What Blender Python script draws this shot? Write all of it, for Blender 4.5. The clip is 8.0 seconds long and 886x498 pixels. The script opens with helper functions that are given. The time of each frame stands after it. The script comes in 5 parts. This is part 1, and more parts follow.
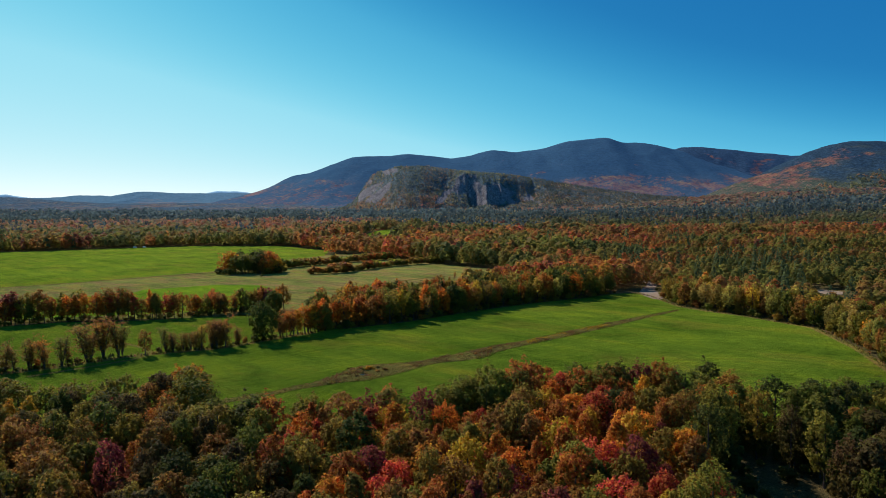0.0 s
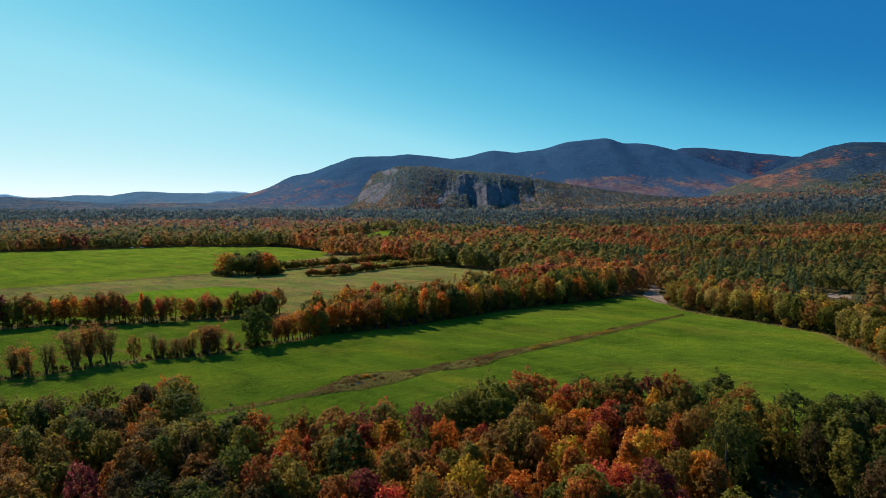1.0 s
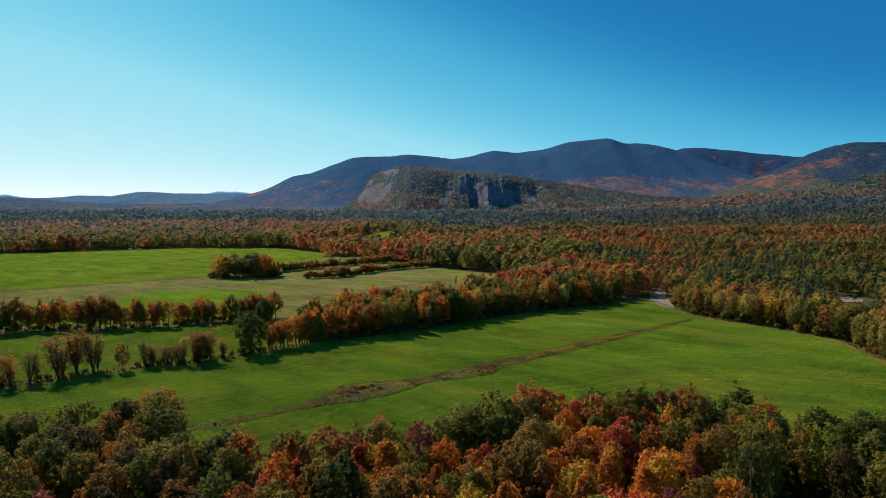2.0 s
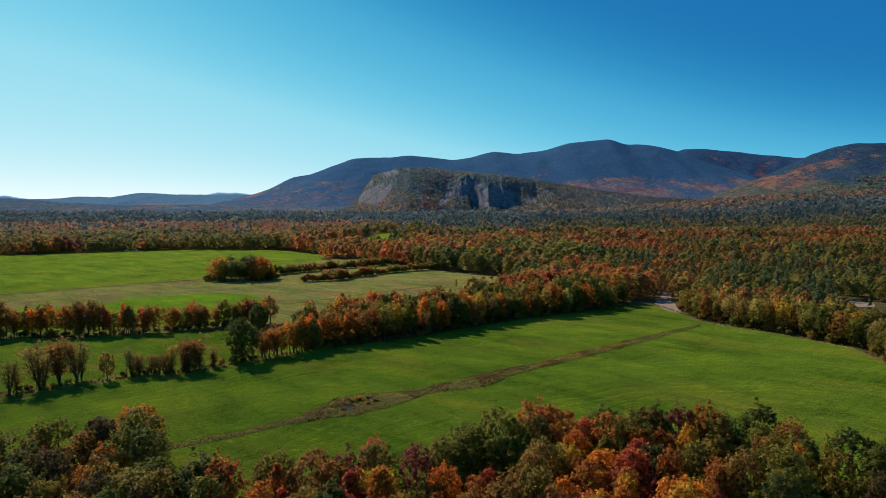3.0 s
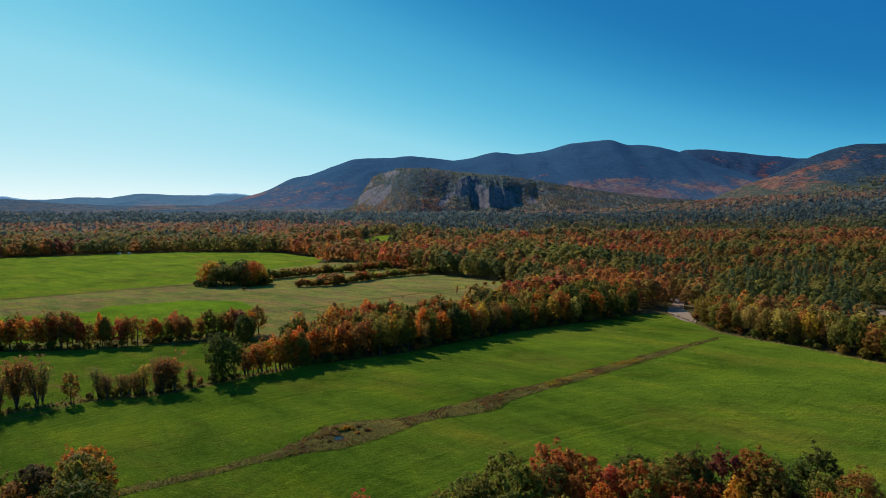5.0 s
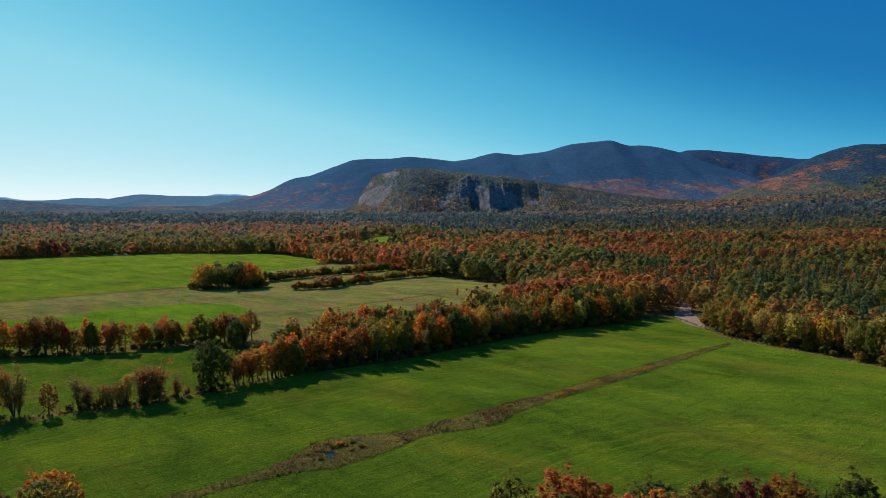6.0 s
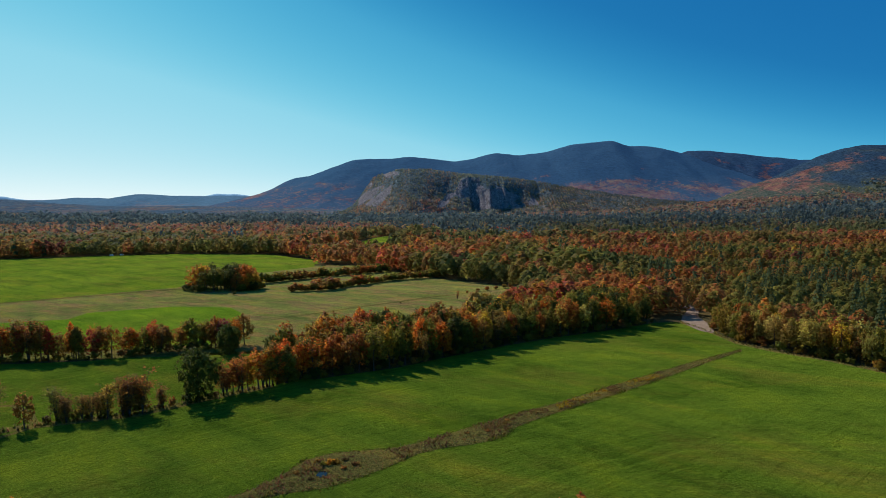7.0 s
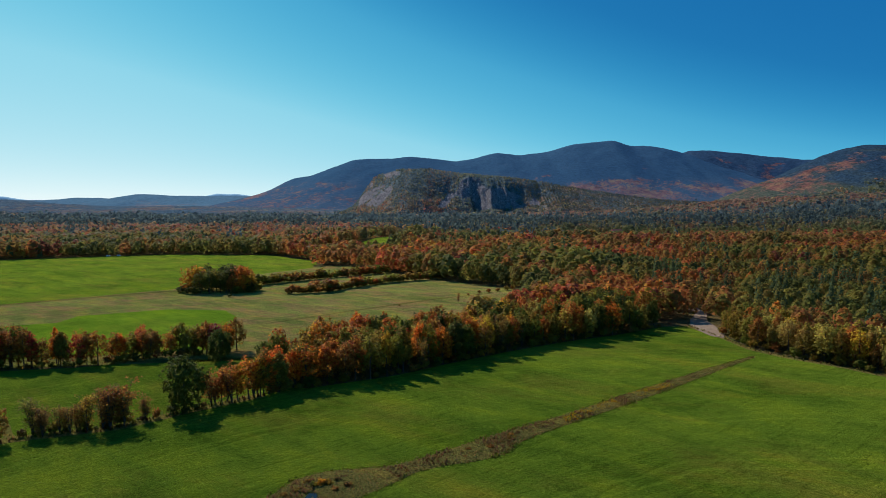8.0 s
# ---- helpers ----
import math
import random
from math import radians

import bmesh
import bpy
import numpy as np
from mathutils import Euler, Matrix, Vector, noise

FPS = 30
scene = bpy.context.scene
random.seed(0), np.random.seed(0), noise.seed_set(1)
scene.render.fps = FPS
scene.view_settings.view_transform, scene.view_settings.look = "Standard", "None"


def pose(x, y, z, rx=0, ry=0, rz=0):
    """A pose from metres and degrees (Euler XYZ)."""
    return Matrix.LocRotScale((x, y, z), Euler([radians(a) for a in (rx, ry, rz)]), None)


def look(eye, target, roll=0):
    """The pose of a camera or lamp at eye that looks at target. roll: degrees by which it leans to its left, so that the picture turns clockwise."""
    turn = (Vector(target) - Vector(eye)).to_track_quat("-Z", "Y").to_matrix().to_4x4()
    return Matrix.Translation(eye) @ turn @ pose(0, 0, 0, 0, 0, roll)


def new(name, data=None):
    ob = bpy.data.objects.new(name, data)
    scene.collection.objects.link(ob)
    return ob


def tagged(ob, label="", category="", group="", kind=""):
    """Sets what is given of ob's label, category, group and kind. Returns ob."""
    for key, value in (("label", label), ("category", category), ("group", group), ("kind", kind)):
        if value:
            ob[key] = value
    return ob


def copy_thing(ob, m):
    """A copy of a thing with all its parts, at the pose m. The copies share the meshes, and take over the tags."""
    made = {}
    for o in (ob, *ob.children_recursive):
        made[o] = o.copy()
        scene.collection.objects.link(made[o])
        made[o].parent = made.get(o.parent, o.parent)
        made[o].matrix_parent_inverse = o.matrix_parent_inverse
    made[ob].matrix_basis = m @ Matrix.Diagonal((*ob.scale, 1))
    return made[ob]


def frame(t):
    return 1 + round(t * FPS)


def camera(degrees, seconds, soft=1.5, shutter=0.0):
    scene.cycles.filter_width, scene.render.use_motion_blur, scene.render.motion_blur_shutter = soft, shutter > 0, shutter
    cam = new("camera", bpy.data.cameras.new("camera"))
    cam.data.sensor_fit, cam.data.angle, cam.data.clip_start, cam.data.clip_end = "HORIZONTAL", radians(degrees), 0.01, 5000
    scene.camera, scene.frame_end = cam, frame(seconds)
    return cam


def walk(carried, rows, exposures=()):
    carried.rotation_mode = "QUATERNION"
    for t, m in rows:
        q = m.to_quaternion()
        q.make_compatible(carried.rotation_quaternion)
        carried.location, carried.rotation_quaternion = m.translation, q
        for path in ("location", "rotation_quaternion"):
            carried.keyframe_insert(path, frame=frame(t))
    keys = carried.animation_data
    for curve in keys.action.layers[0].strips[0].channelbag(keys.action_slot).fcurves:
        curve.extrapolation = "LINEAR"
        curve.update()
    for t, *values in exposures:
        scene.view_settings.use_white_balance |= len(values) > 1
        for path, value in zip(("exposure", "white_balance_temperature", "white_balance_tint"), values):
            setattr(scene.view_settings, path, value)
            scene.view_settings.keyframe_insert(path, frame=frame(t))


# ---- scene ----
cam = camera(68.3, 8.0, soft=0.85)
PATH = [
    (0, (0.736, 4.354, 58.218), (0.687, 6.349, 58.084), -0.6),
    (0.5, (0.722, 8.699, 58.445), (0.674, 10.694, 58.312), -0.6),
    (1, (0.682, 13.313, 58.82), (0.633, 15.308, 58.687), -0.5),
    (1.5, (0.625, 18.217, 59.181), (0.574, 20.211, 59.048), -0.5),
    (3, (0.449, 33.954, 60.015), (0.396, 35.949, 59.886), -0.5),
    (3.5, (0.43, 39.419, 60.357), (0.377, 41.414, 60.229), -0.5),
    (4, (0.34, 44.988, 60.727), (0.287, 46.983, 60.6), -0.5),
    (4.5, (0.28, 50.634, 61.159), (0.226, 52.629, 61.031), -0.5),
    (6, (-0.045, 67.799, 61.367), (-0.1, 69.795, 61.242), -0.5),
    (6.5, (-0.048, 73.398, 61.449), (-0.104, 75.393, 61.324), -0.5),
    (7, (-0.116, 79.068, 61.439), (-0.172, 81.064, 61.315), -0.4),
    (7.5, (-0.148, 84.873, 61.505), (-0.205, 86.869, 61.381), -0.4),
    (8, (-0.081, 90.355, 61.6), (-0.14, 92.35, 61.476), -0.4),
]
walk(cam, [(t, look(eye, target, roll)) for t, eye, target, roll in PATH], exposures=[(0, 0.07, 6350, 10), (3, 0.01, 6290, 10), (6, -0.07, 6220, 10), (8, -0.08, 6210, 10)])

# ---- world, sun ----
SUN_DIR = Vector((-0.49, 0.61, 0.62)).normalized()      # towards the sun
SUN_EL = math.asin(SUN_DIR.z)
SUN_AZ = math.atan2(SUN_DIR.x, SUN_DIR.y)               # clockwise from +y

world = bpy.data.worlds.new("sky")
scene.world = world
world.use_nodes = True
wt = world.node_tree
sky = wt.nodes.new("ShaderNodeTexSky")
sky.sky_type = "NISHITA"
sky.sun_disc = False
sky.sun_elevation = SUN_EL
sky.sun_rotation = SUN_AZ
sky.air_density, sky.dust_density, sky.ozone_density = 1.0, 0.15, 4.0
# the crisp blue of a dry autumn day: deep away from the sun, pale cyan towards it
level = wt.nodes.new("ShaderNodeVectorMath")
level.operation = "DOT_PRODUCT"
level.inputs[1].default_value = (0.1089, -0.0745, 0.0539)
blue = wt.nodes.new("ShaderNodeValToRGB")
SKY = [(0.15, (0.012, 0.125, 0.36)), (0.296, (0.012, 0.162, 0.43)), (0.366, (0.055, 0.39, 0.65)), (0.485, (0.225, 0.70, 0.84)), (0.80, (0.90, 1.02, 0.98)), (1.0, (1.02, 1.04, 0.99))]
while len(blue.color_ramp.elements) < len(SKY):
    blue.color_ramp.elements.new(0.5)
for el, (p, c) in zip(blue.color_ramp.elements, SKY):
    el.position, el.color = p, (*c, 1)
blue.color_ramp.interpolation = "B_SPLINE"
gain = wt.nodes.new("ShaderNodeVectorMath")
gain.operation = "SCALE"
gain.inputs["Scale"].default_value = 10.0
wt.links.new(sky.outputs["Color"], level.inputs[0])
wt.links.new(level.outputs["Value"], blue.inputs["Fac"])
wt.links.new(blue.outputs["Color"], gain.inputs[0])
wt.links.new(gain.outputs["Vector"], wt.nodes["Background"].inputs["Color"])
wt.nodes["Background"].inputs["Strength"].default_value = 0.1

sun_data = bpy.data.lights.new("sun", "SUN")
sun_data.energy, sun_data.angle, sun_data.color = 5.0, radians(0.53), (1.0, 0.93, 0.82)
sun = new("sun", sun_data)
sun.matrix_world = look(SUN_DIR * 100, (0, 0, 0))


# ---- materials ----
def material(name):
    m = bpy.data.materials.new(name)
    m.use_nodes = True
    t = m.node_tree
    b = t.nodes["Principled BSDF"]
    b.inputs["Roughness"].default_value = 0.9
    b.inputs["Specular IOR Level"].default_value = 0.0
    return m, t, b


def node(t, kind, **inputs):
    n = t.nodes.new(kind)
    for k, v in inputs.items():
        n.inputs[k.replace("_", " ")].default_value = v
    return n


def noise_node(t, scale, detail=5, rough=0.55, vec=None, distortion=0.0):
    n = node(t, "ShaderNodeTexNoise", Scale=scale, Detail=detail, Roughness=rough, Distortion=distortion)
    if vec is not None:
        t.links.new(vec, n.inputs["Vector"])
    return n.outputs["Fac"]


def ramp(t, fac, stops):
    r = t.nodes.new("ShaderNodeValToRGB")
    e = r.color_ramp.elements
    while len(e) < len(stops):
        e.new(0.5)
    for el, (p, c) in zip(e, stops):
        el.position, el.color = p, (*c, 1)
    t.links.new(fac, r.inputs["Fac"])
    return r.outputs["Color"]


def mix(t, fac, a, b, kind="MIX"):
    n = t.nodes.new("ShaderNodeMix")
    n.data_type, n.blend_type = "RGBA", kind
    for sock, v in ((n.inputs[0], fac), (n.inputs[6], a), (n.inputs[7], b)):
        if hasattr(v, "is_output"):
            t.links.new(v, sock)
        elif isinstance(v, (int, float)):
            sock.default_value = v
        else:
            sock.default_value = (*v, 1)
    return n.outputs[2]


def maths(t, op, a, b=0.0, clamp=False):
    n = t.nodes.new("ShaderNodeMath")
    n.operation, n.use_clamp = op, clamp
    for sock, v in ((n.inputs[0], a), (n.inputs[1], b)):
        if hasattr(v, "is_output"):
            t.links.new(v, sock)
        else:
            sock.default_value = v
    return n.outputs[0]


def position(t, sx=1.0, sy=1.0, sz=1.0, turn=0.0):
    """Places in metres, turned about the vertical and then stretched."""
    out = t.nodes.new("ShaderNodeNewGeometry").outputs["Position"]
    for scale, angle in (((1, 1, 1), turn), ((sx, sy, sz), 0.0)):
        if angle or scale != (1, 1, 1):
            m = t.nodes.new("ShaderNodeMapping")
            m.inputs["Scale"].default_value = scale
            m.inputs["Rotation"].default_value = (0, 0, angle)
            t.links.new(out, m.inputs["Vector"])
            out = m.outputs["Vector"]
    return out


def bump(t, b, height, strength, distance):
    n = node(t, "ShaderNodeBump", Strength=strength, Distance=distance)
    t.links.new(height, n.inputs["Height"])
    t.links.new(n.outputs["Normal"], b.inputs["Normal"])


def grass_material(name, dark, mid, light, dry, dry_amount, rows=0.0):
    """Grass: broad patches, dry stains, tufts, and the mower's rows where there are any."""
    m, t, b = material(name)
    p = position(t)
    big = noise_node(t, 0.016, 5, 0.6, p)
    col = ramp(t, big, [(0.32, dark), (0.5, mid), (0.7, light)])
    patch = noise_node(t, 0.02 if dry_amount < 0.79 else 0.045, 7, 0.75, position(t, 0.6, 1.4, 1.0, 0.5))
    col = mix(t, maths(t, "MULTIPLY", ramp_value(t, patch, 0.49 if dry_amount < 0.9 else 0.46, 0.68 if dry_amount < 0.9 else 0.60), dry_amount), col, dry)
    tuft = noise_node(t, 0.9, 6, 0.75, p)
    col = mix(t, maths(t, "MULTIPLY", ramp_value(t, tuft, 0.48, 0.70), 0.45), col, tuple(c * 0.45 for c in dark))
    fleck = noise_node(t, 0.33, 5, 0.7, p)
    col = mix(t, maths(t, "MULTIPLY", ramp_value(t, fleck, 0.53, 0.72), 0.5), col, tuple(c * 1.35 for c in light))
    if rows:
        line = noise_node(t, 0.5, 3, 0.6, position(t, 0.10, 1.5, 1.0, -0.72))
        col = mix(t, maths(t, "MULTIPLY", ramp_value(t, line, 0.5, 0.7), rows), col, tuple(c * 0.5 for c in dark))
    if rows:
        # the mower's rounds
        far = t.nodes.new("ShaderNodeVectorMath")
        far.operation = "DISTANCE"
        t.links.new(p, far.inputs[0])
        far.inputs[1].default_value = (95, 120, 0)
        ring = t.nodes.new("ShaderNodeCombineXYZ")
        t.links.new(maths(t, "ADD", far.outputs["Value"], maths(t, "MULTIPLY", noise_node(t, 0.03, 2, 0.5, p), 14.0)), ring.inputs[0])
        wave = noise_node(t, 0.42, 2, 0.6, ring.outputs[0])
        col = mix(t, maths(t, "MULTIPLY", ramp_value(t, wave, 0.52, 0.66), rows * 0.7), col, tuple(c * 1.3 for c in light))
    sway = noise_node(t, 0.055, 4, 0.65, position(t, 0.5, 1.3, 1.0, 0.75), 0.4)
    col = mix(t, 1.0, col, ramp(t, sway, [(0.32, (0.66, 0.72, 0.78)), (0.5, (1, 1, 1)), (0.68, (1.42, 1.25, 1.0))]), "MULTIPLY")
    blade = noise_node(t, 1.9, 5, 0.8, p)
    col = mix(t, 1.0, col, ramp(t, blade, [(0.36, (0.62,) * 3), (0.5, (1, 1, 1)), (0.66, (1.5, 1.42, 1.25))]), "MULTIPLY")
    t.links.new(col, b.inputs["Base Color"])
    # blades catch the low light
    b.inputs["Sheen Weight"].default_value = 0.66
    b.inputs["Sheen Roughness"].default_value = 0.5
    t.links.new(mix(t, 1.0, col, (5.2, 4.6, 4.2), "MULTIPLY"), b.inputs["Sheen Tint"])
    bump(t, b, noise_node(t, 1.0, 7, 0.8, p), 1.0, 0.8)
    return m


def ramp_value(t, fac, low, high):
    n = t.nodes.new("ShaderNodeMapRange")
    n.inputs["From Min"].default_value, n.inputs["From Max"].default_value = low, high
    t.links.new(fac, n.inputs["Value"])
    return n.outputs["Result"]


HAY = grass_material("hay_grass", (0.032, 0.058, 0.005), (0.052, 0.087, 0.008), (0.080, 0.116, 0.010), (0.098, 0.087, 0.013), 0.7, 0.42)
FAR_HAY = grass_material("far_hay_grass", (0.058, 0.092, 0.008), (0.077, 0.117, 0.010), (0.102, 0.142, 0.013), (0.128, 0.110, 0.018), 0.75, 0.4)
STRIP_HAY = grass_material("strip_hay_grass", (0.060, 0.107, 0.007), (0.075, 0.130, 0.009), (0.092, 0.150, 0.011), (0.11, 0.127, 0.015), 0.4, 0.2)
MEADOW = grass_material("rough_meadow", (0.070, 0.084, 0.020), (0.106, 0.117, 0.028), (0.155, 0.158, 0.038), (0.165, 0.102, 0.045), 0.95, 0.6)
WEEDS = grass_material("dry_weeds", (0.062, 0.060, 0.016), (0.088, 0.080, 0.021), (0.115, 0.102, 0.026), (0.10, 0.064, 0.022), 0.7)
FLOOR = grass_material("forest_floor", (0.035, 0.032, 0.015), (0.05, 0.045, 0.02), (0.07, 0.05, 0.025), (0.10, 0.05, 0.02), 0.4)


def gravel_material():
    m, t, b = material("gravel")
    p = position(t)
    col = ramp(t, noise_node(t, 0.5, 8, 0.75, p), [(0.3, (0.13, 0.09, 0.06)), (0.55, (0.30, 0.215, 0.15)), (0.75, (0.44, 0.33, 0.24))])
    t.links.new(col, b.inputs["Base Color"])
    bump(t, b, noise_node(t, 2.5, 5, 0.7, p), 0.6, 0.2)
    return m


GRAVEL = gravel_material()


def leaf_material(name, source, spread, rich, gloss, through_light):
    """Leaves let part of the light through. source: 'object' takes the tree's own colour, else a colour attribute."""
    m, t, b = material(name)
    if source == "object":
        info = t.nodes.new("ShaderNodeObjectInfo")
        base = info.outputs["Color"]
    else:
        a = t.nodes.new("ShaderNodeAttribute")
        a.attribute_name = source
        base = a.outputs["Color"]
    g = t.nodes.new("ShaderNodeNewGeometry")
    hsv = t.nodes.new("ShaderNodeHueSaturation")
    t.links.new(base, hsv.inputs["Color"])
    isl = g.outputs["Random Per Island"]
    t.links.new(maths(t, "ADD", maths(t, "MULTIPLY", isl, 0.05), 0.475), hsv.inputs["Hue"])
    t.links.new(maths(t, "ADD", maths(t, "MULTIPLY", isl, spread), 1.38 - spread / 2), hsv.inputs["Value"])
    hsv.inputs["Saturation"].default_value = rich
    if source == "object":
        # the tops turn first
        local = t.nodes.new("ShaderNodeTexCoord")
        sep = t.nodes.new("ShaderNodeSeparateXYZ")
        t.links.new(local.outputs["Object"], sep.inputs[0])
        wave = maths(t, "ADD", sep.outputs["Z"], maths(t, "MULTIPLY", maths(t, "SUBTRACT", noise_node(t, 0.3, 3, 0.6, position(t)), 0.5), 12.0))
        turned = mix(t, maths(t, "MULTIPLY", ramp_value(t, wave, 12.0, 6.0), 0.36), hsv.outputs["Color"], (0.115, 0.118, 0.020))
    else:
        turned = hsv.outputs["Color"]
    patch = noise_node(t, 0.45, 3, 0.6, position(t))
    col = mix(t, maths(t, "MULTIPLY", ramp_value(t, patch, 0.44, 0.66), 0.28), turned, (0.165, 0.135, 0.026))
    t.links.new(col, b.inputs["Base Color"])
    b.inputs["Roughness"].default_value = 0.65
    b.inputs["Specular IOR Level"].default_value = gloss
    tr = t.nodes.new("ShaderNodeBsdfTranslucent")
    t.links.new(col, tr.inputs["Color"])
    mx = t.nodes.new("ShaderNodeMixShader")
    mx.inputs["Fac"].default_value = through_light
    t.links.new(b.outputs["BSDF"], mx.inputs[1])
    t.links.new(tr.outputs["BSDF"], mx.inputs[2])
    t.links.new(mx.outputs["Shader"], t.nodes["Material Output"].inputs["Surface"])
    return m


LEAF = leaf_material("leaves", "object", 0.9, 1.0, 0.06, 0.58)
FAR_LEAF = leaf_material("forest_leaves", "tint", 0.14, 1.0, 0.04, 0.56)


def bark_material():
    m, t, b = material("bark")
    col = ramp(t, noise_node(t, 2.0, 6, 0.7, position(t, 3, 3, 0.6)), [(0.35, (0.045, 0.035, 0.028)), (0.7, (0.16, 0.13, 0.11))])
    t.links.new(col, b.inputs["Base Color"])
    return m


BARK = bark_material()


def slope_material(name, conifer, hardwood, rock=False, cover=0.5, low=0.0, high=500.0, mixed=None, contrast=1.0):
    """A wooded mountainside: conifers, drifts of autumn hardwood lower down, and bare granite where the rock attribute says so."""
    m, t, b = material(name)
    p = position(t)
    grain = noise_node(t, 0.045, 8, 0.85, p)
    drift = noise_node(t, 0.0035, 7, 0.68, position(t, 1, 1, 2.2), 0.6)
    sep = t.nodes.new("ShaderNodeSeparateXYZ")
    t.links.new(p, sep.inputs[0])
    level = ramp_value(t, sep.outputs["Z"], high, low)
    lean = maths(t, "ADD", drift, maths(t, "MULTIPLY", maths(t, "SUBTRACT", level, 0.5), 0.35))
    lean = maths(t, "ADD", lean, maths(t, "MULTIPLY", maths(t, "SUBTRACT", grain, 0.5), 1.1))
    autumn = t.nodes.new("ShaderNodeAttribute")
    autumn.attribute_name = "autumn"
    lean = maths(t, "ADD", lean, maths(t, "MULTIPLY", autumn.outputs["Fac"], 0.25))
    k = min(1.0, 0.3 + contrast)          # how far single crowns stand out
    con = ramp(t, grain, [(0.3, tuple(c * (1 - 0.65 * k) for c in conifer)), (0.5, conifer), (0.75, tuple(c * (1 + 0.7 * k) for c in conifer))])
    hue = noise_node(t, 0.02, 6, 0.8, p)
    har = ramp(t, hue, [(0.32, tuple(c * 0.4 for c in hardwood)), (0.5, hardwood), (0.68, (hardwood[0] * 1.5, hardwood[1] * 1.9, hardwood[2]))])
    if mixed:
        mid = ramp(t, grain, [(0.3, tuple(c * (1 - 0.6 * k) for c in mixed)), (0.52, mixed), (0.75, tuple(c * (1 + 0.7 * k) for c in mixed))])
        con = mix(t, ramp_value(t, maths(t, "ADD", level, maths(t, "MULTIPLY", maths(t, "SUBTRACT", drift, 0.5), 1.5)), 0.45, 0.75), con, mid)
    col = mix(t, ramp_value(t, lean, cover, cover + 0.13), con, har)
    crowns = ramp(t, noise_node(t, 0.11, 3, 0.7, p), [(0.30, (1 - 0.55 * contrast,) * 3), (0.5, (1, 1, 1)), (0.72, (1 + 0.5 * contrast,) * 3)])
    col = mix(t, 1.0, col, crowns, "MULTIPLY")
    h = noise_node(t, 0.07, 4, 0.8, p)
    if rock:
        a = t.nodes.new("ShaderNodeAttribute")
        a.attribute_name = "rock"
        crack = noise_node(t, 0.075, 9, 0.8, position(t, 2.0, 2.0, 0.30, 0.3), 0.8)
        stone = ramp(t, crack, [(0.37, (0.055, 0.050, 0.055)), (0.47, (0.155, 0.138, 0.142)), (0.57, (0.29, 0.260, 0.258)), (0.69, (0.50, 0.455, 0.445))])
        fac = ramp_value(t, maths(t, "ADD", a.outputs["Fac"], maths(t, "MULTIPLY", maths(t, "SUBTRACT", noise_node(t, 0.08, 6, 0.75, p), 0.5), 0.9)), 0.40, 0.60)
        col = mix(t, fac, col, stone)
    t.links.new(col, b.inputs["Base Color"])
    bump(t, b, h, 1.0, 9.0 * contrast)
    return m


# ---- plan ----
FIELD = [(-330, 165), (-330, 292), (-228, 321), (-206, 332), (-177, 334), (-151, 340), (-121, 357), (-99, 360), (-80, 356), (-70, 335),
         (-64, 312), (-53, 311), (-25, 328), (-4, 348), (19, 368), (46, 388), (77, 407), (102, 426), (116, 428), (121, 402), (124, 372),
         (133, 355), (146, 339), (155, 322), (163, 305), (158, 265), (147, 226), (142, 165)]
STRIP = [(-330, 318), (-225, 345), (-150, 362), (-114, 372), (-121, 419), (-127, 453), (-145, 484), (-183, 489), (-225, 464), (-224, 441), (-330, 395)]
ROUGH = [(-560, 330), (-330, 318), (-110, 372), (-90, 362), (-68, 355), (-50, 372), (-25, 384), (0, 402), (18, 432), (34, 480), (44, 525), (46, 570), (30, 597), (-23, 652), (-60, 705), (-120, 790), (-560, 790)]
FAR_FIELD = [(-420, 425), (-306, 511), (-221, 596), (-205, 690), (-158, 772), (-170, 852), (-262, 966), (-408, 985), (-500, 950), (-600, 892), (-760, 860), (-760, 440)]
FAR_STRIP = [(-168, 1025), (-165, 1075), (-135, 1130), (-104, 1185), (-86, 1190), (-92, 1110), (-112, 1025)]
FAR_OPEN = [(-172, 990), (-170, 1080), (-135, 1135), (-106, 1192), (-84, 1195), (-88, 1110), (-108, 990)]
GRAVEL_BANK = [(118, 402), (121.5, 396), (125.2, 405), (128.5, 417), (131.2, 441), (139, 464), (144, 490), (138, 492), (133, 467), (124.5, 448), (118, 432), (117, 415)]
GRAVEL_FAR = [(226, 427), (231, 415), (239, 414), (247, 427), (239, 437), (230, 435)]
GLADE = [(186, 346), (204, 340), (248, 406), (254, 436), (240, 443), (222, 441), (216, 418)]
TRACK = [(116, 428), (121, 402), (124, 372), (133, 355), (146, 339), (155, 322), (163, 305), (158, 265), (147, 226), (142, 190)]
YARD = [(258, 1310), (330, 1310), (368, 1512), (286, 1515)]
OPEN = [YARD, FIELD, STRIP, ROUGH, FAR_FIELD, FAR_OPEN, GRAVEL_BANK, GRAVEL_FAR, GLADE]


def inside(px, py, poly):
    px, py = np.asarray(px, float), np.asarray(py, float)
    hit = np.zeros(px.shape, bool)
    n = len(poly)
    for i in range(n):
        (x0, y0), (x1, y1) = poly[i], poly[(i + 1) % n]
        if y0 == y1:
            continue
        hit ^= ((y0 > py) != (y1 > py)) & (px < (x1 - x0) * (py - y0) / (y1 - y0) + x0)
    return hit


def smooth(x):
    x = np.clip(x, 0, 1)
    return x * x * (3 - 2 * x)


